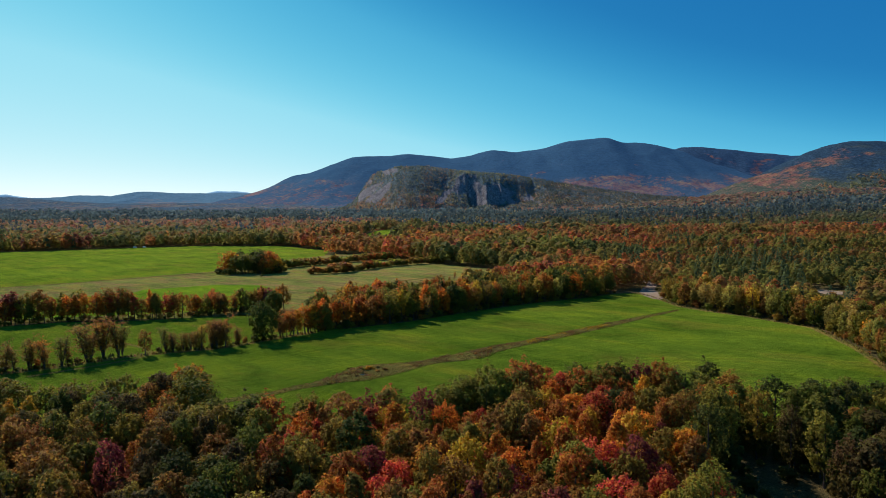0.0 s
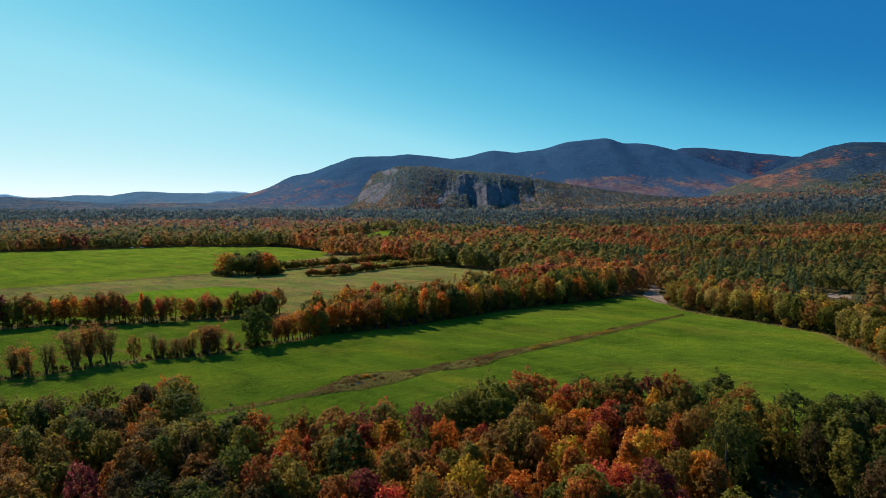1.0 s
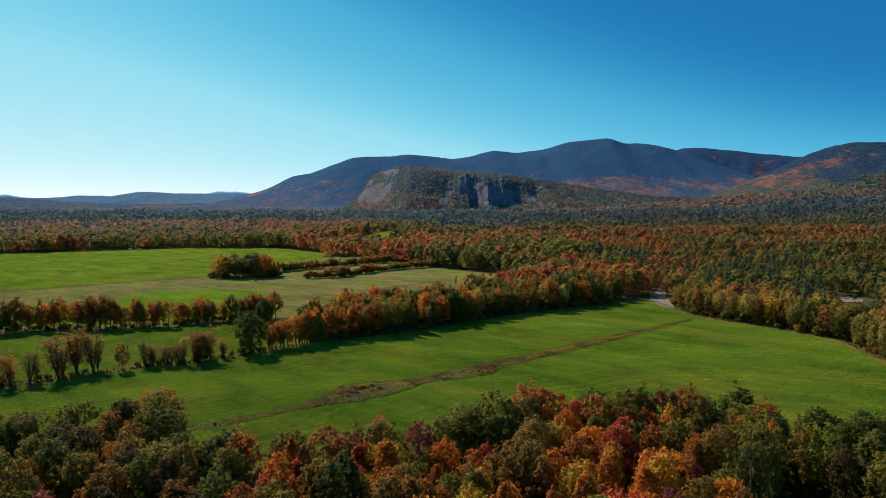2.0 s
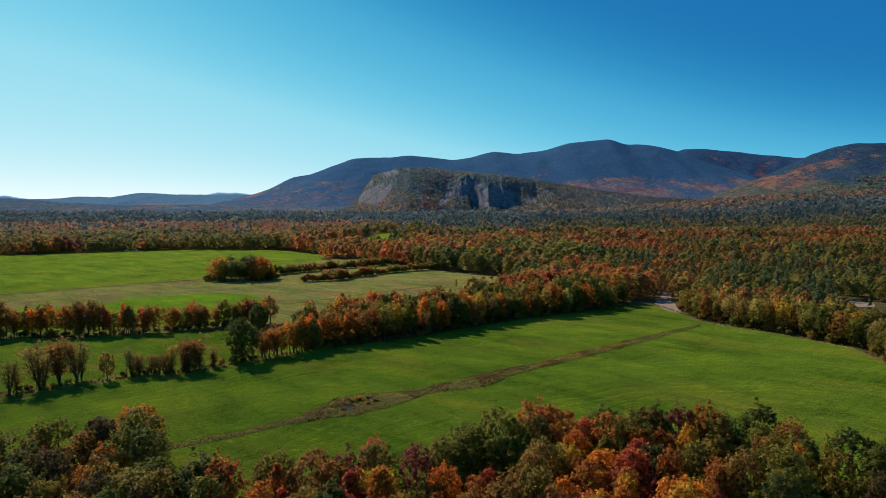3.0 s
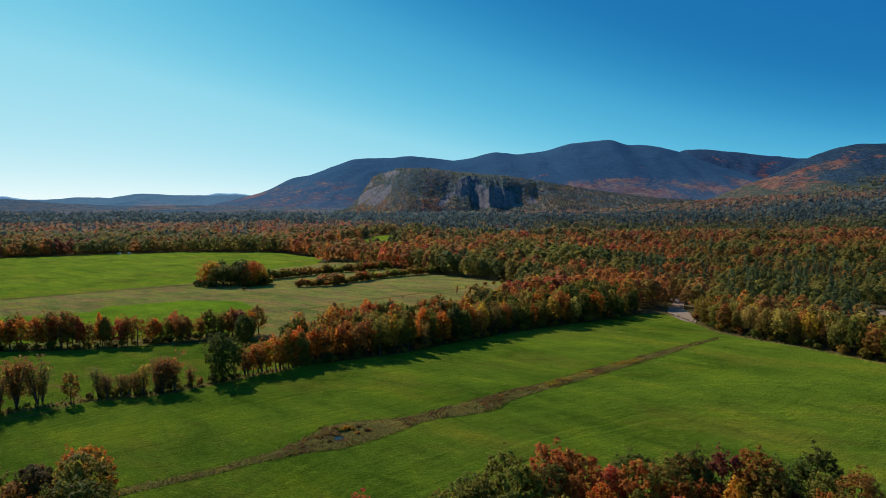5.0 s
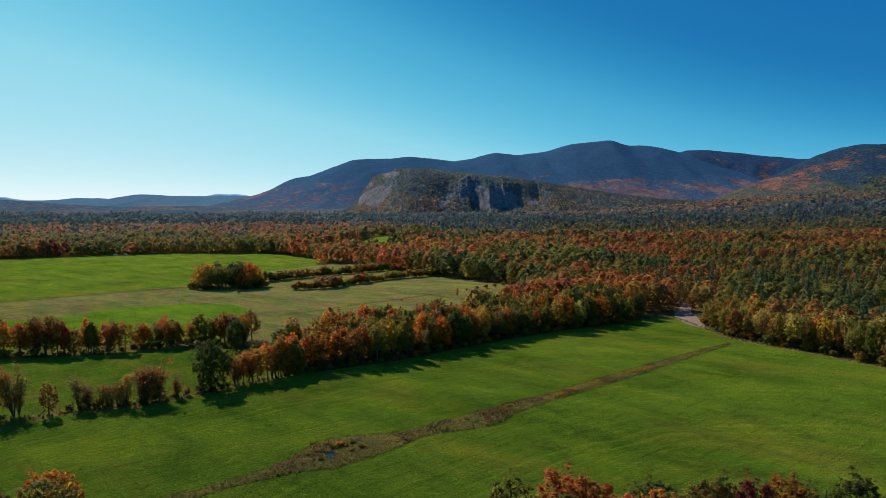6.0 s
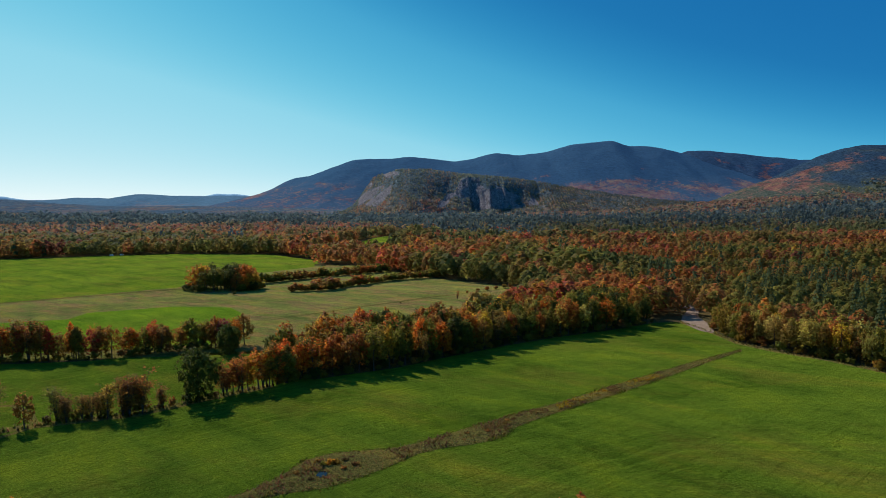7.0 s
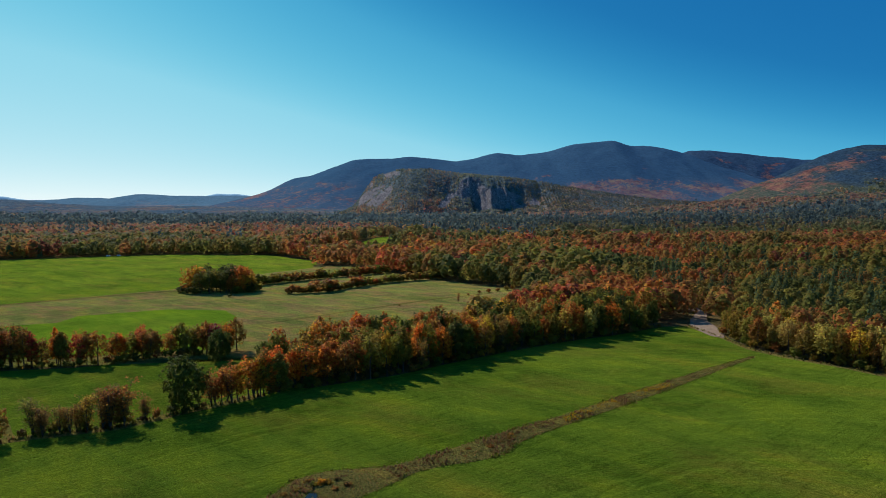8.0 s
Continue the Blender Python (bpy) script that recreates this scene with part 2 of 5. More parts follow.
def lattice(seed):
    g = np.random.RandomState(seed).rand(64, 64)

    def value(x, y):
        xi, yi = np.floor(x).astype(int), np.floor(y).astype(int)
        fx, fy = x - xi, y - yi
        fx, fy = fx * fx * (3 - 2 * fx), fy * fy * (3 - 2 * fy)
        a, b = g[xi % 64, yi % 64], g[(xi + 1) % 64, yi % 64]
        c, d = g[xi % 64, (yi + 1) % 64], g[(xi + 1) % 64, (yi + 1) % 64]
        return (a * (1 - fx) + b * fx) * (1 - fy) + (c * (1 - fx) + d * fx) * fy
    return value


def fractal(x, y, seed, octaves=4, gain=0.5):
    """Smooth noise from -1 to 1."""
    x, y = np.asarray(x, float), np.asarray(y, float)
    total, amp, out = 0.0, 1.0, np.zeros(np.broadcast(x, y).shape)
    for k in range(octaves):
        out += amp * (lattice(seed + k)(x * 2 ** k + 7.3 * k, y * 2 ** k + 3.1 * k) * 2 - 1)
        total += amp
        amp *= gain
    return out / total


def land(x, y):
    """The valley floor: flat fields, then a slow rise to the foot of the mountains."""
    x, y = np.asarray(x, float), np.asarray(y, float)
    rise = smooth((y - 1150) / 1700)
    side = 22 + 70 * smooth((x - 150) / 1500) + 8 * smooth((-x - 900) / 800)
    knoll = 16 * np.exp(-((x + 127) / 80) ** 2 - ((y - 1150) / 110) ** 2)
    return rise * side + knoll + smooth((y - 1050) / 900) * 5 * fractal(x / 260, y / 260, 40, 3)


# ---- mesh building ----
def mesh_of(name, verts, faces, mat, smooth_faces=False, normals=None):
    """A mesh from arrays: verts (n, 3), faces (m, k); normals: soft shading normals, one a vertex."""
    me = bpy.data.meshes.new(name)
    verts, faces = np.asarray(verts, np.float32), np.asarray(faces, np.int32)
    m, k = faces.shape
    me.vertices.add(len(verts))
    me.vertices.foreach_set("co", verts.ravel())
    me.loops.add(m * k)
    me.loops.foreach_set("vertex_index", faces.ravel())
    me.polygons.add(m)
    me.polygons.foreach_set("loop_start", np.arange(0, m * k, k, dtype=np.int32))
    me.polygons.foreach_set("loop_total", np.full(m, k, np.int32))
    me.polygons.foreach_set("use_smooth", np.full(m, smooth_faces))
    me.update(calc_edges=True)
    me.materials.append(mat)
    if normals is not None:
        me.attributes.new("custom_normal", "FLOAT_VECTOR", "POINT").data.foreach_set("vector", np.asarray(normals, np.float32).ravel())
    return me


def part(name, data, parent, label=""):
    ob = new(name, data)
    ob.parent = parent
    return tagged(ob, label)


def grid_mesh(name, X, Y, Z, mat):
    ny, nx = X.shape
    i = np.arange(ny * nx).reshape(ny, nx)
    f = np.stack([i[:-1, :-1], i[:-1, 1:], i[1:, 1:], i[1:, :-1]], -1).reshape(-1, 4)
    return mesh_of(name, np.stack([X, Y, Z], -1).reshape(-1, 3), f, mat, True)


def sheet(name, poly, mat, lift, label, category, step=6.0, wobble=1.5, seed=3, fine=False):
    """A field lying on the land: a filled outline with an uneven edge, cut into a fine net."""
    pts = []
    for i, (x0, y0) in enumerate(poly):
        x1, y1 = poly[(i + 1) % len(poly)]
        n = max(1, int(math.hypot(x1 - x0, y1 - y0) / step))
        for k in range(n):
            x, y = x0 + (x1 - x0) * k / n, y0 + (y1 - y0) * k / n
            w = wobble * fractal(x / 14, y / 14, seed, 2)
            pts.append((x + w, y + w * 0.7))
    bm = bmesh.new()
    f = bm.faces.new([bm.verts.new((x, y, 0)) for x, y in pts])
    bmesh.ops.triangulate(bm, faces=[f])
    if fine:
        bmesh.ops.subdivide_edges(bm, edges=bm.edges[:], cuts=2, use_grid_fill=True)
    for v in bm.verts:
        v.co.z = float(land(v.co.x, v.co.y)) + lift
    me = bpy.data.meshes.new(name)
    bm.normal_update()
    bm.to_mesh(me)
    bm.free()
    if len(me.polygons) and me.polygons[0].normal.z < 0:
        me.flip_normals()
    me.materials.append(mat)
    return tagged(new(name, me), label, category, kind="structure")


# ---- ground ----
def build_ground():
    xs = np.concatenate([np.linspace(-4600, -800, 40), np.linspace(-780, 780, 79), np.linspace(800, 4600, 40)])
    ys = np.concatenate([np.linspace(-3000, -100, 20), np.linspace(-80, 1200, 65), np.linspace(1240, 4600, 56)])
    X, Y = np.meshgrid(xs, ys)
    tagged(new("ground", grid_mesh("ground", X, Y, land(X, Y) - 0.15, FLOOR)), "dark forest floor covered in fallen leaves", "ground", kind="structure")


build_ground()
sheet("rough_meadow", ROUGH, MEADOW, 0.0, "unmown olive and brown meadow", "meadow")
sheet("hay_field", FIELD, HAY, 0.0, "bright green mown hay field", "field", wobble=1.2)
sheet("hay_strip", STRIP, STRIP_HAY, 0.06, "bright green strip of mown grass", "field")
sheet("far_hay_field", FAR_FIELD, FAR_HAY, 0.06, "wide pale green hay field beyond the meadow", "field", step=12, wobble=4)
sheet("far_clearing", FAR_STRIP, FAR_HAY, 0.3, "small bright green clearing in the forest", "field", step=12, wobble=4, fine=True)
sheet("house_yard", YARD, FAR_HAY, 0.3, "green lawn in front of the farm building", "lawn", step=12, wobble=4, fine=True)
sheet("gravel_bank", GRAVEL_BANK, GRAVEL, 0.08, "pale gravel lane leading into the woods", "gravel", step=4)
sheet("gravel_bar", GRAVEL_FAR, GRAVEL, 0.08, "pale gravel bar among the trees", "gravel", step=4)


def band(line, half, jitter, seed):
    """An outline round a line of points."""
    left, right = [], []
    n = len(line)
    for i, (x, y) in enumerate(line):
        x0, y0 = line[max(i - 1, 0)]
        x1, y1 = line[min(i + 1, n - 1)]
        d = math.hypot(x1 - x0, y1 - y0)
        w = half[i] if isinstance(half, list) else half
        nx, ny = -(y1 - y0) / d * w, (x1 - x0) / d * w
        left.append((x + nx, y + ny))
        right.append((x - nx, y - ny))
    return left + right[::-1]


# the ditch's two banks, from the wood to the gravel lane
BANK_WEST = [(-95, 178), (-72, 197), (-57.8, 206.3), (-53.7, 211.5), (-48.5, 215.2), (-43.9, 221.4), (-41.2, 227.5), (-38.4, 235), (-33, 239.6), (-26.5, 241), (-18.5, 242.2), (-11.3, 247.4),
             (-2.5, 255), (6, 262.8), (14.2, 269.2), (22, 276), (30, 282.3), (38.3, 289.8), (59.2, 309), (77.8, 325), (99.5, 344), (120, 360)]
BANK_EAST = [(-94, 175.5), (-70, 193.5), (-56.6, 202.8), (-51.8, 207.8), (-46.1, 211), (-42.1, 214), (-36.4, 216.6), (-30.5, 218.7), (-26, 222.3), (-21.8, 226.4), (-16, 233), (-11, 239.5),
             (-4.5, 243.4), (2, 245.6), (8, 249), (11.6, 252.6), (15.5, 259.8), (20.3, 265), (28.5, 272.6), (43, 285.4), (58.2, 299), (76.7, 316.7), (98, 337.5), (119, 357)]


def resample(line, n):
    p = np.array(line, float)
    d = np.concatenate([[0], np.hypot(*np.diff(p, axis=0).T).cumsum()])
    return np.stack([np.interp(np.linspace(0, d[-1], n), d, p[:, k]) for k in (0, 1)], 1)


DITCH_WEST, DITCH_EAST = resample(BANK_WEST, 160), resample(BANK_EAST, 160)
DITCH_ROUND = [tuple(p) for p in DITCH_WEST[::4]] + [tuple(p) for p in DITCH_EAST[::-4]]
POOL = (-32.7, 226.0)


def build_ditch():
    """A bed of matted weeds, swelling between two trodden banks and sinking to the pool."""
    across = np.linspace(0, 1, 11)
    P = DITCH_WEST[:, None] * (1 - across)[None, :, None] + DITCH_EAST[:, None] * across[None, :, None]
    X, Y = P[..., 0], P[..., 1]
    wob = 0.35 * fractal(X / 3, Y / 3, 610, 2)
    X, Y = X + wob, Y + wob * 0.7
    wide = np.clip(np.hypot(*(DITCH_WEST - DITCH_EAST).T) / 9, 0.15, 1.0)[:, None]
    swell = np.sin(math.pi * across)[None, :] ** 0.8
    Z = 0.05 + swell * wide * (0.55 + 0.45 * fractal(X / 2.2, Y / 2.2, 615, 3, 0.6))
    Z = Z * np.clip((np.hypot(X - POOL[0], Y - POOL[1]) - 1.6) / 2.5, 0.08, 1)
    me = grid_mesh("ditch", X, Y, Z, WEEDS)
    if me.polygons[0].normal.z < 0:
        me.flip_normals()
    tagged(new("ditch", me), "weedy brown drainage ditch across the hay field", "ditch", kind="structure")


build_ditch()
sheet("field_margin", band(TRACK, 1.6, 0, 1), WEEDS, 0.05, "worn brown margin along the field's edge", "track", step=4, wobble=0.8)


def water_material():
    m, t, b = material("pool_water")
    b.inputs["Base Color"].default_value = (0.012, 0.011, 0.008, 1)
    b.inputs["Roughness"].default_value = 0.06
    b.inputs["IOR"].default_value = 1.33
    b.inputs["Specular IOR Level"].default_value = 0.5
    bump(t, b, noise_node(t, 1.5, 3, 0.5, position(t)), 0.05, 0.02)
    return m


sheet("pool", [(-33.9, 225.2), (-32.6, 224.2), (-31.4, 224.9), (-31.3, 226.4), (-32.2, 228.0), (-33.6, 227.4)], water_material(), 0.22, "small dark pool of water in the ditch", "pool", step=1.5, wobble=0.3)
HEDGE_LINE = [(-195, 210), (-162, 230), (-147, 239), (-134, 252), (-124, 259), (-112, 264), (-100, 269), (-92, 277), (-85, 285), (-66, 303)]
sheet("hedge_bank", band(HEDGE_LINE, 2.6, 0, 1), WEEDS, 0.05, "weedy brown bank under the hedgerow", "bank", step=3, wobble=1.6)
sheet("meadow_ditch", band([(-110, 434), (-90, 456), (-69, 479), (-42, 507), (-18.6, 532), (5.5, 550), (20, 562)], [0.8, 1.0, 1.8, 2.0, 1.8, 1.4, 1.0], 0, 1), WEEDS, 0.05, "narrow brown ditch across the rough meadow", "ditch", step=4, wobble=1.0)
sheet("meadow_margin", band([(-420, 425), (-306, 507), (-240, 566), (-205, 590)], [2, 3, 4, 2], 0, 1), WEEDS, 0.1, "brown uncut margin between meadow and hay field", "margin", step=5, wobble=2.0)
sheet("farm_track", band([(-240, 262), (-180, 268), (-142, 279), (-131, 271), (-122, 259), (-126, 249), (-150, 225)], 1.1, 0, 1), WEEDS, 0.06, "worn brown farm track through the grass", "track", step=3, wobble=0.8)

# ---- mountains ----
def profile(points, x):
    px, pz = np.array([p[0] for p in points], float), np.array([p[1] for p in points], float)
    fine = np.linspace(px[0], px[-1], 800)
    z = np.interp(fine, px, pz)
    k = np.hanning(19)
    z = np.convolve(np.pad(z, 9, mode="edge"), k / k.sum(), mode="valid")
    return np.interp(x, fine, z)


def mountain(name, points, crest, foot, back, mat, label, base=20.0, rough=0.045, nx=260, ny=70, seed=60, power=1.15, spur=350.0, category="mountain", drifts=()):
    """A wooded range whose crest line follows the points (x, height), with spurs and gullies running down to its foot."""
    xs = np.linspace(points[0][0], points[-1][0], nx)
    v = np.linspace(0, 1, ny)
    X, V = np.meshgrid(xs, v)
    H = profile(points, X)
    wide = np.linspace(points[0][0], points[-1][0], 61)
    soft = np.interp(X, wide, np.convolve(np.pad(profile(points, wide), 4, "edge"), np.ones(9) / 9, "valid"))
    front = V < 0.8
    u = np.where(front, V / 0.8, (1 - V) / 0.2)
    Y = np.where(front, foot + (crest - foot) * u, crest + (back - crest) * (1 - u))
    H = soft + (H - soft) * np.where(front, u ** 2.5, 1.0)     # the crest's knobs fade out downhill
    gully = fractal(X / spur + 0.25 * fractal(Y / 300, X / 300, seed + 9, 2), Y / (spur * 4), seed, 4, 0.55)
    shape = smooth(u) * 0.35 + u ** power * 0.65
    Z = base + (H - base) * shape + H * rough * gully * np.sin(math.pi * np.clip(u, 0, 1)) ** 0.8 * 2.2
    Z += 4.0 * fractal(X / 75, Y / 75, seed + 20, 3) * np.clip(u * 4, 0, 1)
    me = grid_mesh(name, X, Y, Z, mat)
    # drifts of maples: (x, height) to (x, height), half width, strength
    gold = np.zeros(X.shape)
    wx, wz = X + 60 * fractal(X / 140, Z / 60, seed + 31, 3), Z + 22 * fractal(X / 90, Z / 40, seed + 32, 4, 0.6)
    for x0, z0, x1, z1, half, strength in drifts:
        dx, dz = x1 - x0, z1 - z0
        f = np.clip(((wx - x0) * dx + (wz - z0) * dz) / (dx * dx + dz * dz), 0, 1)
        d = np.hypot(wx - x0 - f * dx, wz - z0 - f * dz) / half
        gold = np.maximum(gold, strength * np.exp(-d ** 2))
    me.attributes.new("autumn", "FLOAT", "POINT").data.foreach_set("value", gold.ravel().astype(np.float32))
    return tagged(new(name, me), label, category, kind="structure"), (X, Y, Z)


# distance haze is mixed into these slope colours as blue
FIR = slope_material("hazed_spruce", (0.046, 0.101, 0.168), (0.21, 0.124, 0.132), cover=0.645, low=60, high=430, mixed=(0.066, 0.116, 0.176), contrast=0.22)
MAPLE_SLOPE = slope_material("hazed_maple_slope", (0.040, 0.076, 0.130), (0.22, 0.095, 0.088), cover=0.64, low=80, high=440, contrast=0.6)
EAST_SLOPE = slope_material("maple_ridge", (0.034, 0.064, 0.100), (0.22, 0.100, 0.085), cover=0.66, low=30, high=480, mixed=(0.080, 0.096, 0.074), contrast=0.8)
HILL = slope_material("hazed_hill_woods", (0.100, 0.180, 0.245), (0.21, 0.170, 0.19), cover=0.57, low=20, high=200, contrast=0.35)
LOW_WOODS = slope_material("hazed_valley_woods", (0.078, 0.122, 0.16), (0.18, 0.135, 0.13), cover=0.57, low=20, high=200, contrast=0.7)
PALE = slope_material("haze_paled_woods", (0.30, 0.47, 0.58), (0.32, 0.46, 0.56), cover=0.7, low=20, high=200, contrast=0.15)
# the dome's woods are lightened and greyed to carry haze too
DOME = slope_material("hazed_dome_woods", (0.122, 0.152, 0.156), (0.25, 0.16, 0.105), rock=True, cover=0.56, low=40, high=260)

RANGE = [(-2000, 60), (-1700, 95), (-1448, 144), (-1289, 193), (-1150, 269), (-1012, 290), (-855, 350), (-706, 399), (-504, 396), (-349, 414),
         (-194, 396), (-40, 375), (76, 393), (231, 430), (384, 412), (576, 433), (729, 481), (882, 494), (1004, 510), (1111, 468),
         (1263, 467), (1492, 414), (1750, 340), (2050, 250), (2400, 150)]
mountain("mountain_range", RANGE, 4500, 3250, 4650, FIR, "long hazy blue wooded mountain range with autumn patches", seed=164, rough=0.026,
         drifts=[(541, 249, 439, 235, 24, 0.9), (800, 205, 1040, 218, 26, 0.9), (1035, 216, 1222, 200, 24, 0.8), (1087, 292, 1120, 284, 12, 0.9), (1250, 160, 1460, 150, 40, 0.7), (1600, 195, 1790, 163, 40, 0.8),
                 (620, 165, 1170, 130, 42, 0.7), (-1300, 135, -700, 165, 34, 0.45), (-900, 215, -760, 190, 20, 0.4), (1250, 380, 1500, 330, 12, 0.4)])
BACK = [(1150, 250), (1380, 400), (1557, 445), (1700, 446), (1930, 420), (2090, 402), (2320, 378), (2600, 380), (3000, 400)]
mountain("back_ridge", BACK, 4640, 3500, 4720, MAPLE_SLOPE, "distant wooded ridge with orange maples", seed=75, nx=160,
         drifts=[(1620, 400, 1690, 370, 14, 0.9), (1690, 370, 1790, 312, 22, 0.95), (2007, 314, 1858, 244, 30, 0.9), (1990, 325, 2150, 350, 16, 0.9)])
EAST = [(1045, 20), (1180, 69), (1297, 123), (1474, 187), (1643, 265), (1736, 304), (1837, 335), (1938, 353), (2064, 350), (2233, 338), (2528, 313)]
_, EAST_GRID = mountain("near_ridge", EAST, 3300, 2350, 3700, EAST_SLOPE, "rounded mountain with bands of orange maples", base=20, seed=83, nx=200, power=0.9,
                        drifts=[(1440, 205, 1520, 190, 26, 1.0), (1520, 200, 1640, 247, 26, 1.0), (1631, 216, 1729, 246, 22, 0.9), (1729, 246, 1775, 275, 15, 1.0), (1775, 275, 1830, 305, 16, 1.0), (1760, 258, 1900, 275, 13, 0.9), (1400, 140, 1480, 160, 24, 0.8), (1475, 158, 1602, 190, 18, 0.7), (1560, 150, 1700, 175, 12, 0.4)])
LEFT = [(-4300, 150), (-3700, 150), (-3337, 150), (-3087, 140), (-2877, 140), (-2656, 154), (-2520, 152), (-2430, 145), (-2357, 158), (-2237, 176), (-2130, 172), (-2019, 164), (-1781, 160), (-1504, 158), (-1000, 140)]
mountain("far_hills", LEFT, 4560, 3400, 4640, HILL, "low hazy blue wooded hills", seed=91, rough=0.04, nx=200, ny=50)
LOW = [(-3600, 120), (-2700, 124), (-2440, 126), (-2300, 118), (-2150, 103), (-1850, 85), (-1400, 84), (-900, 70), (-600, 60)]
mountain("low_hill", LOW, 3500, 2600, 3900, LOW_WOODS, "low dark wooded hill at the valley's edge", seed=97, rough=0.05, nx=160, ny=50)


PEAKS = [(-3700, 120), (-3420, 168), (-3330, 172), (-3200, 150), (-2900, 120), (-2000, 130), (-1830, 168), (-1760, 182), (-1690, 176), (-1640, 180), (-1560, 172), (-1400, 140)]
mountain("far_peaks", PEAKS, 4760, 4500, 4850, PALE, "hazy pale blue peaks on the horizon", seed=99, rough=0.01, nx=160, ny=20)


# bare rock on the dome's face, as (x, height) outlines
SLAB = [(-462, 104), (-446, 76), (-370, 73), (-325, 104), (-300, 145), (-312, 172), (-345, 165), (-395, 150), (-425, 128), (-446, 122)]
SLAB_STREAK = [(-450, 142), (-425, 174), (-403, 171), (-425, 145)]
SLAB_TOP = [(-395, 215), (-345, 226), (-275, 224), (-280, 203), (-345, 196)]
RIB = [(-84, 93), (-92, 66), (-70, 66), (-43, 98), (-22, 130), (-57, 118)]
RECESS = [(-18, 146), (-4, 177), (25, 192), (54, 191), (49, 121), (39, 103), (15, 103), (-11, 108), (-33, 119)]
BUTTRESS = [(51, 176), (60, 187), (80, 188), (80, 157), (102, 142), (123, 140), (123, 60), (92, 56), (63, 47), (44, 78), (42, 109), (49, 138)]
WALL_FACE = [(121, 143), (150, 147), (181, 143), (222, 120), (246, 84), (236, 60), (181, 57), (121, 59)]
EAST_FACE = [(217, 120), (250, 110), (289, 117), (313, 95), (317, 71), (270, 74), (241, 60)]


def build_dome():
    crest = [(-560, 40), (-480, 100), (-455, 150), (-425, 200), (-388, 222), (-284, 243), (-155, 244), (-27, 222), (102, 210), (230, 199), (359, 179),
             (487, 157), (640, 130), (870, 98), (1124, 82), (1400, 75)]
    xs = np.concatenate([np.arange(-560, -310, 3.4), np.arange(-310, -110, 7), np.arange(-110, 330, 2.4), np.linspace(330, 1400, 100)])
    v = np.linspace(0, 1, 120)
    X, V = np.meshgrid(xs, v)
    H = profile(crest, X) - 7
    front = V < 0.88
    u = np.where(front, V / 0.88, (1 - V) / 0.12)
    Y = np.where(front, 2560 + 440 * u, 3000 + 400 * (1 - u))
    talus = 36 + 22 * smooth((X - 300) / 900)
    wooded = 20 + talus * smooth(u * 3) * 0.5 + (H - 20 - talus * 0.5) * (smooth(u) * 0.55 + u * 0.45)
    # the cliffs stand between a foot line and a brow line
    foot = profile([(-160, 115), (-110, 100), (-60, 90), (-20, 100), (36, 100), (46, 64), (63, 46), (120, 58), (180, 56), (240, 60), (330, 70), (420, 70)], X)
    brow = profile([(-160, 190), (-110, 172), (-60, 155), (-30, 158), (-6, 176), (30, 193), (60, 192), (82, 168), (120, 146), (180, 147), (222, 124), (290, 120), (330, 100), (420, 95)], X)
    below = 20 + (foot - 20) * smooth(u / 0.42)
    face = foot + (brow - foot) * np.clip((u - 0.40) / 0.24, 0, 1)
    above = brow + (H - brow) * np.sin(np.clip((u - 0.64) / 0.36, 0, 1) * math.pi / 2)
    cliff = np.where(u < 0.40, below, np.where(u < 0.64, face, above))
    steep = smooth((X + 170) / 110) * smooth((400 - X) / 90)
    Z = wooded * (1 - steep) + cliff * steep
    # faces turn and step: a recess, a leaning buttress, a long wall
    turn = profile([(-130, 0), (-60, 2), (-20, 2), (40, 30), (47, 20), (90, -34), (122, -74), (127, -48), (172, -14), (178, -26), (240, 12), (330, 18), (400, 0)], X + 5 * fractal(X / 30, Z / 30, 151, 2))
    body = np.sin(math.pi * np.clip(u, 0, 1)) ** 0.7
    crag = 9 * fractal(X / 17, Z / 90, 120, 4, 0.62) + 5 * np.abs(fractal((X + 0.25 * Z) / 9, Z / 40, 122, 3, 0.6)) + 5 * fractal(X / 40, Z / 13, 124, 2)
    Y = Y + (turn + crag) * steep * body
    slabby = np.exp(-((X + 400) / 85) ** 4) * body
    across, on = 0.766 * Z - 0.643 * X, 0.643 * Z + 0.766 * X
    Z = Z + slabby * 5 * fractal(across / 11, on / 90, 126, 3, 0.6)
    Z = Z + 9 * fractal(X / 90, Y / 90, 130, 4) * body * (1 - 0.7 * steep) + 2.0 * fractal(X / 14, Y / 14, 140, 2) * (1 - steep)
    wx = (X + 6 * fractal(X / 16, Z / 26, 150, 3) + 3 * fractal(X / 5, Z / 7, 152, 2)).ravel()
    wz = (Z + 7 * fractal(X / 12, Z / 40, 155, 3) + 3 * fractal(X / 4, Z / 6, 158, 2)).ravel()
    rock = np.zeros(X.size)
    for poly in (SLAB, SLAB_STREAK, SLAB_TOP, RIB, RECESS, BUTTRESS, WALL_FACE, EAST_FACE):
        rock = np.maximum(rock, inside(wx, wz, poly).astype(float))
    rock = rock.reshape(X.shape)
    streak = fractal(across / 10, on / 110, 160, 3, 0.6)
    rock *= 1 - smooth((streak - 0.28) / 0.10) * np.exp(-((X + 390) / 110) ** 4)
    rock *= 1 - smooth((fractal(X / 22, Z / 22, 165, 3) - 0.20 + 0.2 * smooth((X - 190) / 60)) / 0.1) * smooth((X - 120) / 60)
    rock *= front * smooth((u - 0.15) / 0.1)
